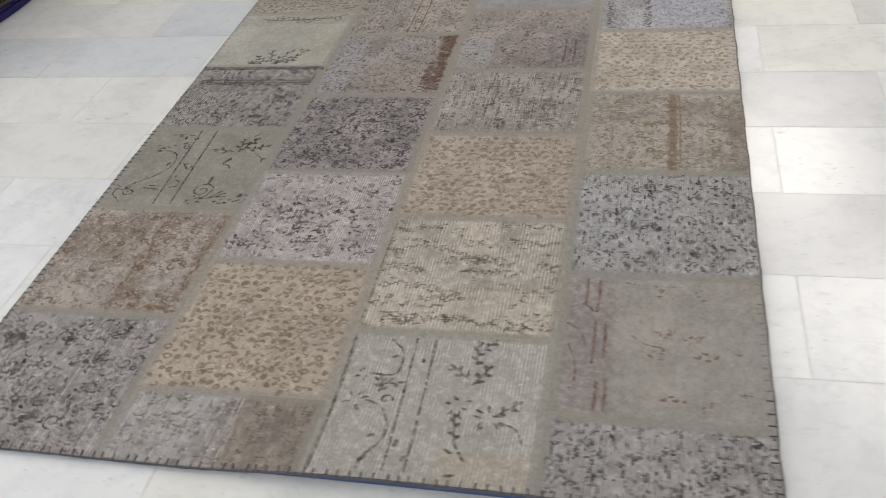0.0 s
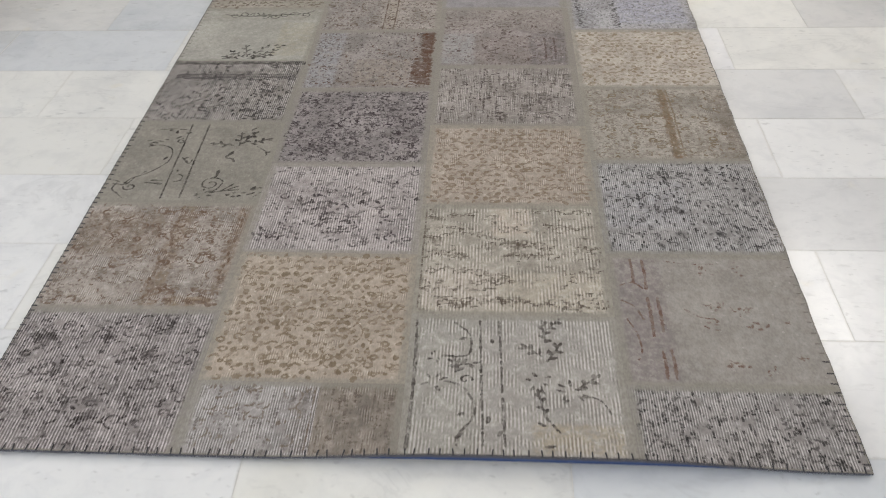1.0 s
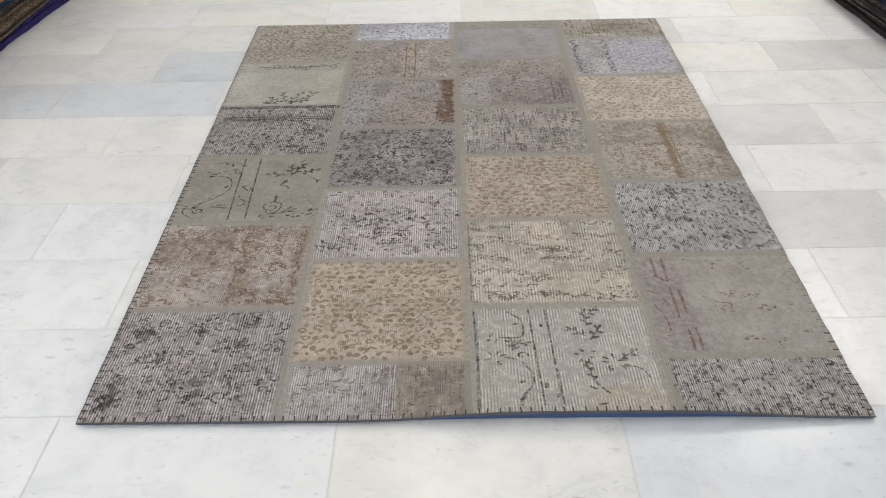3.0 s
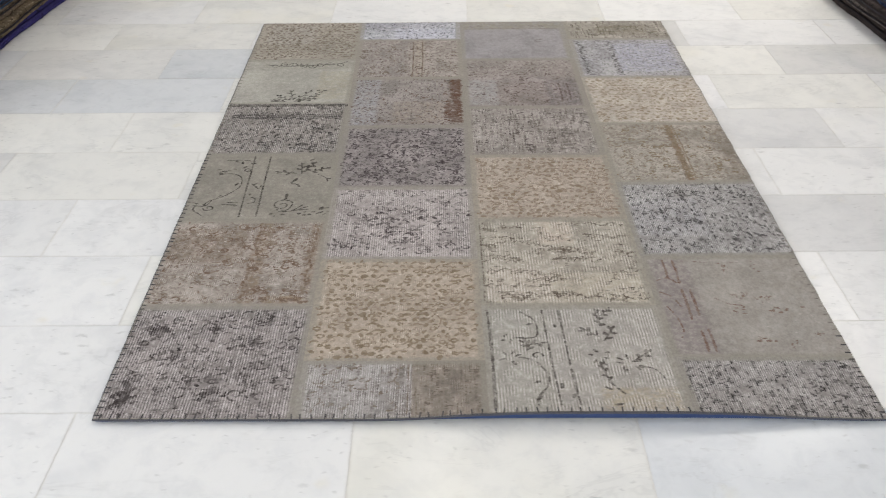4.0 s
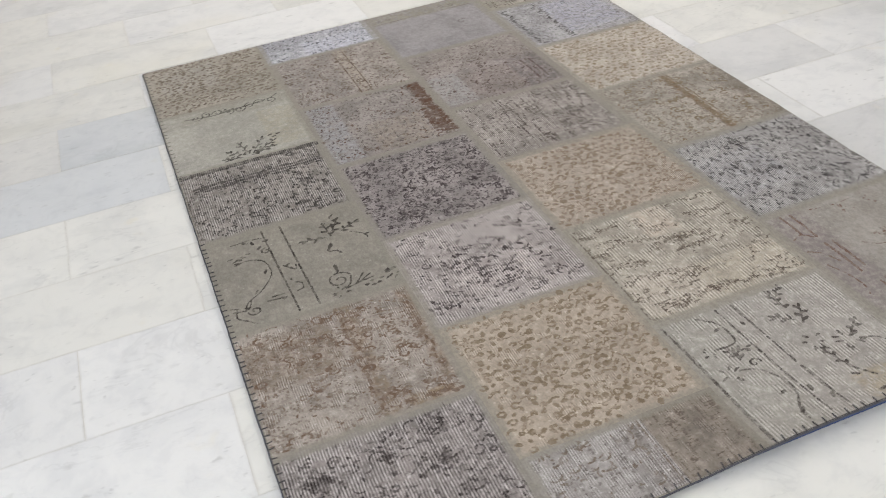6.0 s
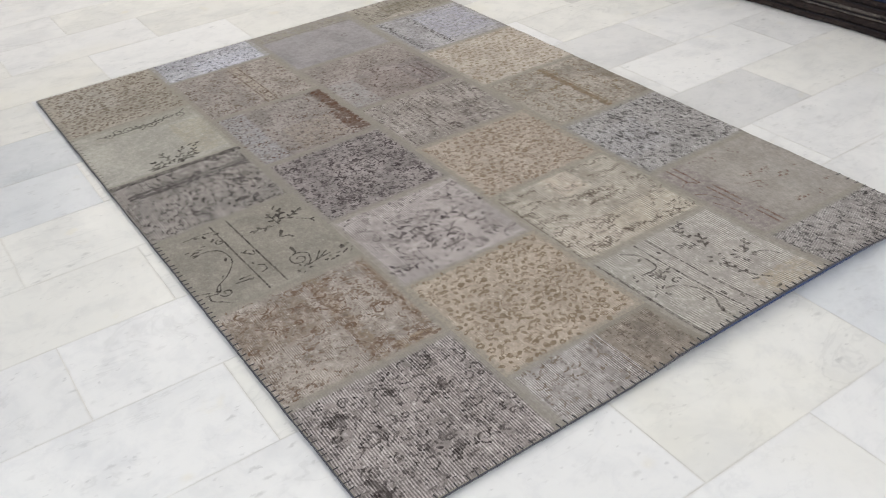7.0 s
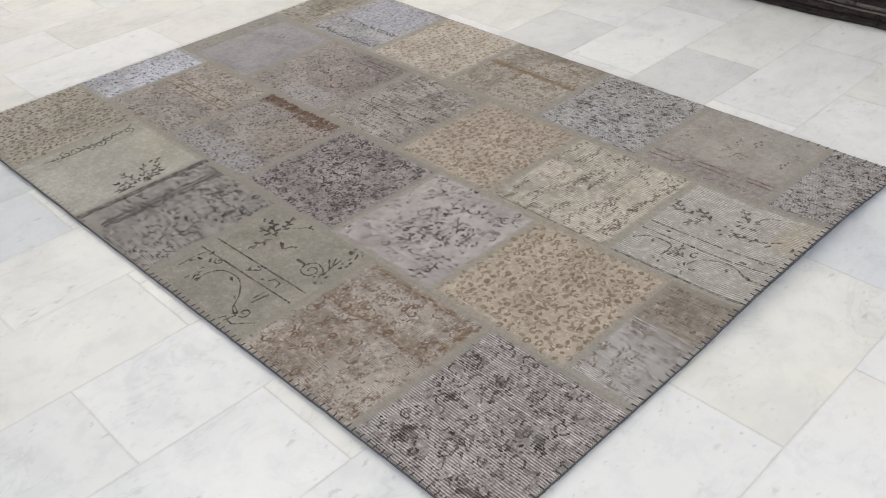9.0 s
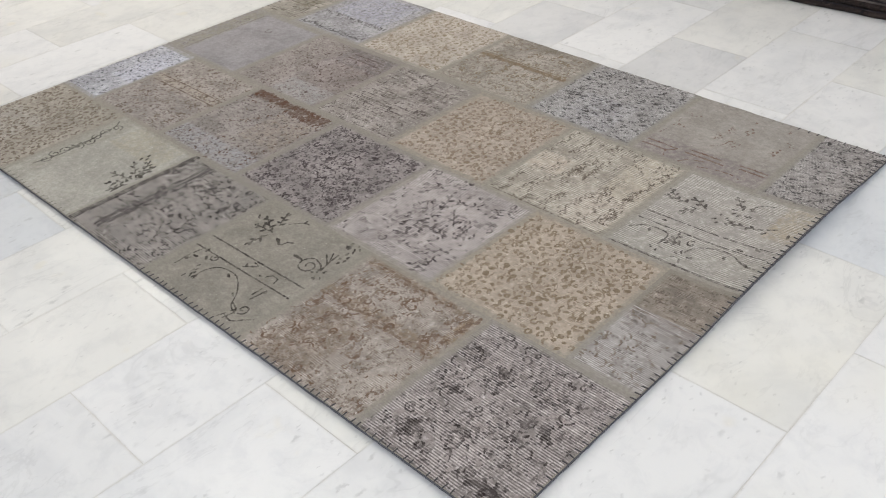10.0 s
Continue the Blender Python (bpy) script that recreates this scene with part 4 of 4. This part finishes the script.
# faded or dyed areas of a patch: x0, x1, y0, y1, colour, strength
ZONES = {
    (0, 1): [(0.0, 0.21, 0.19, 0.36, (112, 96, 78), 0.6), (0.235, 0.275, 0.0, 0.4, (116, 96, 74), 0.65), (0.385, 0.44, 0.06, 0.4, (112, 90, 68), 0.6), (0.30, 0.40, 0.0, 0.04, (122, 97, 64), 0.7)],
    (0, 3): [(0.0, 0.44, 0.33, 0.40, (136, 130, 124), 0.5)],
    (0, 4): [(0.0, 0.44, 0.32, 0.42, (128, 124, 110), 0.5), (0.30, 0.44, 0.04, 0.30, (146, 138, 116), 0.5)],
    (0, 5): [(0.04, 0.24, 0.17, 0.38, (150, 146, 138), 0.5), (0.28, 0.44, 0.02, 0.2, (132, 128, 116), 0.5)],
    (1, 0): [(0.20, 0.262, 0.0, 0.2, (122, 114, 106), 0.7)],
    (1, 4): [(0.0, 0.105, 0.0, 0.42, (138, 137, 138), 0.85), (0.36, 0.44, 0.0, 0.42, (94, 79, 66), 0.65), (0.16, 0.34, 0.02, 0.2, (134, 122, 108), 0.6)],
    (1, 5): [(0.225, 0.27, 0.0, 0.4, (146, 135, 120), 0.7), (0.0, 0.2, 0.0, 0.4, (126, 121, 117), 0.5)],
    (1, 6): [(0.15, 0.44, 0.0, 0.13, (172, 173, 184), 0.8)],
    (2, 0): [(0.0, 0.15, 0.0, 0.4, (142, 139, 128), 0.6), (0.25, 0.42, 0.0, 0.08, (156, 142, 116), 0.6)],
    (2, 1): [(0.0, 0.44, 0.0, 0.14, (164, 154, 136), 0.7), (0.17, 0.27, 0.28, 0.40, (176, 162, 146), 0.75), (0.02, 0.19, 0.02, 0.16, (172, 162, 150), 0.6)],
    (2, 4): [(0.30, 0.44, 0.0, 0.24, (102, 95, 94), 0.75), (0.12, 0.30, 0.02, 0.22, (118, 107, 100), 0.5), (0.0, 0.44, 0.26, 0.42, (134, 126, 118), 0.6), (0.0, 0.12, 0.02, 0.24, (142, 142, 140), 0.6)],
    (2, 5): [(0.0, 0.44, 0.335, 0.45, (126, 121, 106), 0.85)],
    (3, 1): [(0.0, 0.115, 0.0, 0.42, (116, 106, 104), 0.7), (0.25, 0.42, 0.06, 0.25, (136, 131, 124), 0.6)],
    (3, 2): [(0.0, 0.22, 0.10, 0.30, (150, 149, 154), 0.4)],
    (3, 3): [(0.225, 0.248, 0.0, 0.42, (114, 86, 58), 1.0), (0.38, 0.44, 0.0, 0.42, (112, 102, 90), 0.6), (0.0, 0.2, 0.05, 0.22, (150, 143, 132), 0.5)],
    (3, 5): [(0.17, 0.40, 0.05, 0.34, (153, 153, 165), 0.75)],
    (3, 6): [(0.13, 0.34, 0.05, 0.16, (112, 103, 84), 0.5)],
}
WORDS = {"leopard": "tan square with dense small brown blossoms", "flower": "grey square with dark worn floral rests", "speckle": "grey square speckled with dark pile rests",
         "rows": "grey square with broken weft rows", "steps": "beige square with stepped dark lines", "plain": "plain worn olive grey square"}


# thread pitch of the patches whose warp is coarser than usual
PITCH = {(0, 0): 0.0063, (2, 0): 0.0072, (2, 1): 0.0078, (0, 3): 0.0062, (1, 2): 0.0062}


def patch_mesh(m, mat):
    """The upper face of a patch on the pile's grid, a little proud where pile stands, and its cut edges."""
    x, y = np.meshgrid(m.xs, m.ys)
    px, py = spot(m.u0 + x, m.v0 + y)
    pz = lift(m.u0 + x, m.v0 + y) + RUGZ
    o = rug_point(m.u0, m.v0)
    top = np.stack([px - o.x, py - o.y, pz - o.z + 0.0006 + 0.0006 * m.pile], axis=-1).reshape(-1, 3)
    g = np.arange(m.nx * m.ny).reshape(m.ny, m.nx)
    quads = np.stack([g[:-1, :-1], g[:-1, 1:], g[1:, 1:], g[1:, :-1]], axis=-1).reshape(-1, 4)
    rim = np.concatenate([g[0, :-1], g[:-1, -1], g[-1, :0:-1], g[:0:-1, 0]])
    brim, low = top[rim].copy(), top[rim].copy()
    low[:, 2] -= 0.0022
    m0 = np.arange(len(rim)) + len(top)
    n0 = m0 + len(rim)
    skirt = np.stack([m0, n0, np.roll(n0, -1), np.roll(m0, -1)], axis=-1)
    me = bpy.data.meshes.new("patch")
    me.from_pydata(np.concatenate([top, brim, low]).tolist(), [], np.concatenate([quads, skirt]).tolist())
    pile = me.attributes.new("pile", "FLOAT", "POINT")
    pile.data.foreach_set("value", np.concatenate([m.pile.ravel(), m.pile.ravel()[rim], m.pile.ravel()[rim]]).astype(np.float32))
    me.materials.append(mat)
    me.polygons.foreach_set("use_smooth", np.ones(len(me.polygons), dtype=bool))
    ob = new("patch", me)
    ob.location = o
    return ob


def sew_patch(c, r, a0, a1, b0, b1, look, zones, sewn, seed):
    """One square of the rug with the rests of its pattern."""
    ground, light, dark, mode, warp, ink, dense = look
    w, h = a1 - a0, b1 - b0
    m = Motif(a0, b0, w, h, 100 + 10 * c + r)
    draw_motif(c, r, m, w, h)
    mat = patch_material("worn_carpet", (w, h), dye(*ground), dye(*light), dye(*dark), dye(*INKS.get((c, r), dark)), mode, seed, warp, ink, 0.10 if mode in ("leopard", "plain") else 0.18, dense, zones, sewn, PITCH.get((c, r), 0.0052))
    p = patch_mesh(m, mat)
    p.parent = rug
    tagged(p, WORDS[mode])


BROWN_END = ((122, 113, 102), (176, 167, 155), (82, 70, 58), "rows", 0.6, 0.75, 0.85)
for c, (u0, u1, vs) in enumerate(COLUMNS):
    for r, (v0, v1) in enumerate(zip(vs, vs[1:])):
        a0, a1, b0, b1 = u0 + INSET, u1 - INSET, v0 + INSET, v1 - INSET
        if c == 0:
            a0 = u0 + 0.003
        if c == 3:
            a1 = u1 - 0.003
        if r == 0:
            b0 = v0 + 0.003
        if r == len(vs) - 2:
            b1 = v1 - 0.003
        sewn = (c > 0, c < 3, r > 0, r < len(vs) - 2)
        if (c, r) == (1, 0):   # a short square pieced from two cloths
            cut = a0 + 0.252
            sew_patch(c, r, a0, cut - INSET, b0, b1, LOOKS[c][r], ZONES[(c, r)], (1, 0, 0, 1), 17 * c + r + 3)
            sew_patch(c, -1, cut + INSET, a1, b0, b1, BROWN_END, (), (0, 1, 0, 1), 71)
        else:
            sew_patch(c, r, a0, a1, b0, b1, LOOKS[c][r], ZONES.get((c, r), ()), sewn, 17 * c + r + 3)

# rolled binding and its stitches
def cord(pts, radius, sides=6, thin=None):
    bm = bmesh.new()
    rings = []
    n = len(pts)
    for k, p in enumerate(pts):
        d = (pts[(k + 1) % n] - pts[k - 1]).normalized()
        s = d.cross(Vector((0, 0, 1))).normalized()
        t = s.cross(d)
        q = radius if thin is None else thin[k]
        rings.append([bm.verts.new(p + (s * math.cos(a) + t * math.sin(a) * 0.85) * q) for a in (2 * math.pi * i / sides for i in range(sides))])
    for k in range(n):
        for i in range(sides):
            bm.faces.new((rings[k][i], rings[(k + 1) % n][i], rings[(k + 1) % n][(i + 1) % sides], rings[k][(i + 1) % sides]))
    return bm


edge = [(RW * i / 90, 0.0) for i in range(90)] + [(RW, RL * i / 120) for i in range(120)] + [(RW * (1 - i / 90), RL) for i in range(90)] + [(0.0, RL * (1 - i / 120)) for i in range(120)]
er = random.Random(5)
part("binding", cord([rug_point(u, v, -0.0035) + Vector((er.uniform(-1, 1), er.uniform(-1, 1), 0)) * 0.0006 for u, v in edge], 0.0036, thin=[0.0021 if u > RW - 0.001 or v > RL - 0.001 else 0.0034 for u, v in edge]), BINDING, rug, "charcoal overcast binding along the hem", smooth=True)


def stitch_mesh(du, dv, thread):
    bm = bmesh.new()
    k = 0.0014 if thread is STITCH else 0.0011
    box(bm, -k if du == 0 else 0.0, -k if dv == 0 else 0.0, 0.0, k if du == 0 else du, k if dv == 0 else dv, k * 1.2, 0.0004)
    return mesh_of("stitch", bm, thread)


def stitches(count, place, du, dv, thread=STITCH):
    me = stitch_mesh(abs(du), abs(dv), thread)
    for k in range(count):
        u, v = place((k + 0.5 + er.uniform(-0.18, 0.18)) / count)
        ob = new("stitch", me)
        ob.parent = rug
        ob.location = rug_point(u + min(du, 0), v + min(dv, 0), 0.0004)
        ob.rotation_euler = (0, 0, radians(er.uniform(-9, 9)))


stitches(74, lambda s: (RW * s, -0.002), 0, 0.015)
stitches(58, lambda s: (RW * s, RL), 0, -0.012, STITCH_PALE)
stitches(56, lambda s: (-0.001, 1.2 * s), 0.013, 0)
stitches(46, lambda s: (-0.001, 1.2 + (RL - 1.2) * s), 0.015, 0, STITCH_PALE)
stitches(10, lambda s: (RW - 0.001, 0.28 * s), -0.014, 0)
stitches(72, lambda s: (RW - 0.004, 0.28 + (RL - 0.28) * s), -0.010, 0, STITCH_PALE)


# ---- piles of folded rugs at both sides ----
def pile_material(name, a, b, c, fleck=0.45):
    """Rug pile seen edge-on: uneven wool with faded pattern bands."""
    n = Nodes(name)
    p = n.coords()
    col = n.mix(n.step(n.noise(n.scaled(p, (0.6, 0.6, 2.0)), 11.0, 3, 0.6), 0.4, 0.62), a, b)
    col = n.mix(n.step(n.noise(p, 34.0, 3, 0.6, 0.5), 0.55, 0.66), col, c)
    col = n.mix(n.math("MULTIPLY", n.noise(p, 240.0, 2), 0.6), col, n.mix(1.0, col, (0.35, 0.35, 0.35, 1), "MULTIPLY"))
    col = n.mix(n.math("MULTIPLY", n.step(n.noise(n.scaled(p, (1.0, 0.6, 1.5)), 85.0, 2, 0.6), 0.58, 0.68), fleck), col, n.mix(0.5, b, lin(190, 178, 160)))
    n.bump(n.noise(p, 260.0, 2), 0.6, 0.003)
    return n.done(col, 0.95, 0.15)


def folded_rug(x0, x1, y0, y1, z, thick, material, hem, label, seed, face=1):
    """A rug folded in two: rounded doubled edge, a wavy rim, and a hem cord along the face that shows."""
    rr = random.Random(seed)
    ph = [rr.uniform(0, 6.3) for _ in range(4)]
    ob = new("folded_rug")
    ob.location = ((x0 + x1) / 2, (y0 + y1) / 2, z)
    cx, cy = ob.location.x, ob.location.y

    def rim(y, side):
        return side * 0.008 * (math.sin(2.3 * y + ph[0]) + 0.6 * math.sin(6.1 * y + ph[1])) + 0.003 * math.sin(17 * y + ph[2])

    for layer, name in ((0, "lower_fold"), (1, "upper_fold")):
        bm = bmesh.new()
        h0, h1 = thick * 0.5 * layer, thick * 0.5 * (layer + 1) - 0.0006
        rows = []
        ny = round((y1 - y0) / 0.012)
        for j in range(ny + 1):
            y = y0 + (y1 - y0) * j / ny
            rag = [0.006 * noise.noise(Vector((y * 22, i * 0.9 + 5 * layer, seed))) + 0.004 * noise.noise(Vector((y * 70, i * 1.7, seed + 9))) for i in range(9)]
            prof = []
            for i in range(9):
                a = math.pi * (i / 8 - 0.5)
                prof.append((math.cos(a) * thick * 0.22 + rag[i] * (0.3 + math.cos(a)), (h0 + h1) / 2 + math.sin(a) * (h1 - h0) / 2))
            ring = [(x1 + rim(y, 1) - layer * 0.006 * (face > 0) - 0.012 + px, pz) for px, pz in prof]
            ring += [(x0 + rim(y, -1) + layer * 0.006 * (face < 0) + 0.012 - px, pz) for px, pz in reversed(prof)]
            rows.append([bm.verts.new((x - cx, y - cy, pz)) for x, pz in ring])
        m = len(rows[0])
        for j in range(ny):
            for i in range(m):
                bm.faces.new((rows[j][i], rows[j][(i + 1) % m], rows[j + 1][(i + 1) % m], rows[j + 1][i]))
        bm.faces.new(rows[0]), bm.faces.new(rows[-1])
        part(name, bm, material, ob, smooth=True)
    xe = x1 if face > 0 else x0
    pts = [Vector((xe + rim(y0 + (y1 - y0) * j / 60, face) + face * 0.001 - cx, y0 + (y1 - y0) * j / 60 - cy, thick * 0.5)) for j in range(61)]
    back = [Vector((q.x - face * 0.004, q.y, q.z)) for q in reversed(pts)]
    part("hem", cord(pts + back, 0.003, 5), hem, ob, "overcast hem cord", smooth=True)
    tagged(ob, label, "rug", "piled folded rugs")
    return ob


def wool(name, *cols, fleck=0.45):
    return pile_material(name, *(lin(*q) for q in cols), fleck=fleck)


NAVY = wool("navy_wool", (46, 42, 92), (56, 52, 108), (34, 30, 62), fleck=0.04)
BROWN = wool("brown_wool", (94, 82, 67), (114, 100, 82), (56, 47, 40))
UMBER = wool("umber_wool", (84, 73, 62), (108, 94, 80), (52, 45, 40))
BEIGE = wool("beige_wool", (156, 139, 112), (124, 108, 86), (76, 64, 52))
REDDISH = wool("red_wool", (150, 90, 72), (170, 128, 104), (72, 56, 60))
BLACK = wool("black_wool", (50, 42, 41), (62, 53, 50), (34, 30, 31), fleck=0.08)
GREYBROWN = wool("grey_brown_wool", (116, 107, 102), (92, 85, 82), (62, 56, 56))
INKBLUE = wool("ink_blue_wool", (32, 40, 68), (62, 82, 106), (28, 31, 46), fleck=0.15)
TEAL = wool("teal_wool", (62, 88, 98), (104, 118, 118), (36, 46, 62))
DARKHEM = plain_material("dark_hem", lin(34, 30, 34), 0.95, 200)
NAVYHEM = plain_material("navy_hem", lin(40, 36, 86), 0.95, 200)


def rug_pile(x_edge, y0, y1, depth, face, layers, seed, turn):
    rr = random.Random(seed)
    z = 0.0
    for k, (mat, hem, thick, label) in enumerate(layers):
        slip = rr.uniform(-0.012, 0.012) - 0.004 * k
        xe = x_edge + face * slip
        xa, xb = (xe - depth, xe) if face > 0 else (xe, xe + depth)
        ob = folded_rug(xa, xb, y0 + rr.uniform(-0.05, 0.05), y1 + rr.uniform(-0.05, 0.05), z, thick, mat, hem, label, seed * 31 + k, face)
        pivot = Vector((x_edge, (y0 + y1) / 2, 0))
        ob.matrix_world = Matrix.Translation(pivot) @ pose(0, 0, 0, 0, 0, turn) @ Matrix.Translation(ob.location - pivot)
        z += thick


rug_pile(-0.998, 1.15, 3.75, 1.3, 1, [
    (NAVY, NAVYHEM, 0.056, "folded dark blue rug at the bottom of a pile"),
    (BROWN, DARKHEM, 0.040, "folded faded brown rug lying in a pile"),
    (UMBER, DARKHEM, 0.050, "folded dark umber rug lying in a pile"),
    (INKBLUE, DARKHEM, 0.034, "folded ink-blue rug lying in a pile"),
    (REDDISH, DARKHEM, 0.044, "folded red patterned rug lying in a pile"),
    (BEIGE, DARKHEM, 0.044, "folded beige patterned rug on top of a pile"),
], 3, -4.0)
rug_pile(2.674, -0.2, 2.9, 1.3, -1, [
    (BLACK, DARKHEM, 0.056, "folded black-brown rug at the bottom of a pile"),
    (GREYBROWN, DARKHEM, 0.028, "folded grey-brown rug lying in a pile"),
    (BLACK, DARKHEM, 0.044, "folded black rug lying in a pile"),
    (INKBLUE, DARKHEM, 0.042, "folded ink-blue rug lying in a pile"),
    (TEAL, DARKHEM, 0.040, "folded teal and blue rug lying in a pile"),
    (INKBLUE, DARKHEM, 0.044, "folded ink-blue rug on top of a pile"),
], 8, 3.0)

# ---- floor tiles ----
bm = box(bmesh.new(), 0.0008, 0.0008, -0.012, 2 * TW - 0.0008, TW - 0.0008, 0.0)
TILE = mesh_of("tile", bm, MARBLE)
GREYISH, WHITE, CREAM, BLUISH = (0.585, 0.582, 0.577), (0.69, 0.69, 0.69), (0.685, 0.68, 0.655), (0.585, 0.602, 0.622)
KNOWN = {(-2, 5): BLUISH, (-4, 5): BLUISH, (-1, 6): BLUISH, (-3, 6): (0.65, 0.645, 0.63), (-2, 7): CREAM, (-4, 7): CREAM, (4, 5): (0.745, 0.74, 0.745), (4, 7): GREYISH, (-3, 4): CREAM, (-1, 4): CREAM, (-2, 3): CREAM, (-1, 2): WHITE, (-3, 2): WHITE,
         (5, 4): (0.605, 0.605, 0.607), (7, 6): GREYISH, (5, 6): CREAM, (6, 5): CREAM, (7, 4): WHITE, (6, 3): WHITE, (5, 2): (0.575, 0.575, 0.578), (6, 1): WHITE, (7, 2): (0.695, 0.69, 0.668),
         (4, -1): BLUISH, (2, -1): CREAM, (0, -1): WHITE, (6, 7): WHITE, (-1, 0): WHITE, (-2, 1): WHITE}
tr = random.Random(21)
far_tiles = []
for k in range(round(Y0 / TW), round(Y1 / TW)):
    for j in range(round(X0 / TW) - 1, round(X1 / TW)):
        if (k + j) % 2 == 0:
            continue
        if j < round(X0 / TW):
            far_tiles.append((j * TW, k * TW))
            continue
        x, y = j * TW + tr.uniform(-0.0006, 0.0006), k * TW + tr.uniform(-0.0006, 0.0006)
        near = -2.2 < x < 3.7 and -1.6 < y < 5.4
        pick = tr.choice((WHITE, WHITE, WHITE, CREAM, CREAM, GREYISH, BLUISH))
        f = tr.uniform(0.96, 1.03)
        if near:
            ob = new("tile", TILE)
            ob.parent = floor
            ob.location = (x, y, tr.uniform(-0.0005, 0.0))
            if k >= 8 and j <= 5 and pick in (GREYISH, BLUISH):
                pick = CREAM
            tint = KNOWN.get((j, k), pick)
            ob.color = tuple(q * f for q in tint) + (1,)
        else:
            far_tiles.append((x, y))
verts, faces = [], []
for x, y in far_tiles:
    b = len(verts)
    xa, xb = max(x, X0) + 0.001, min(x + 2 * TW, X1) - 0.001
    for z in (0.0, -0.012):
        verts += [(xa, y + 0.001, z), (xb, y + 0.001, z), (xb, y + TW - 0.001, z), (xa, y + TW - 0.001, z)]
    faces += [(b, b + 1, b + 2, b + 3), (b, b + 4, b + 5, b + 1), (b + 1, b + 5, b + 6, b + 2), (b + 2, b + 6, b + 7, b + 3), (b + 3, b + 7, b + 4, b)]
me = bpy.data.meshes.new("far_tiles")
me.from_pydata(verts, [], faces)
me.materials.append(MARBLE_FAR)
ob = new("far_tiles", me)
ob.parent = floor
ob.color = (0.67, 0.67, 0.665, 1)
tagged(ob, "white marble tiles further off", kind="stuff")
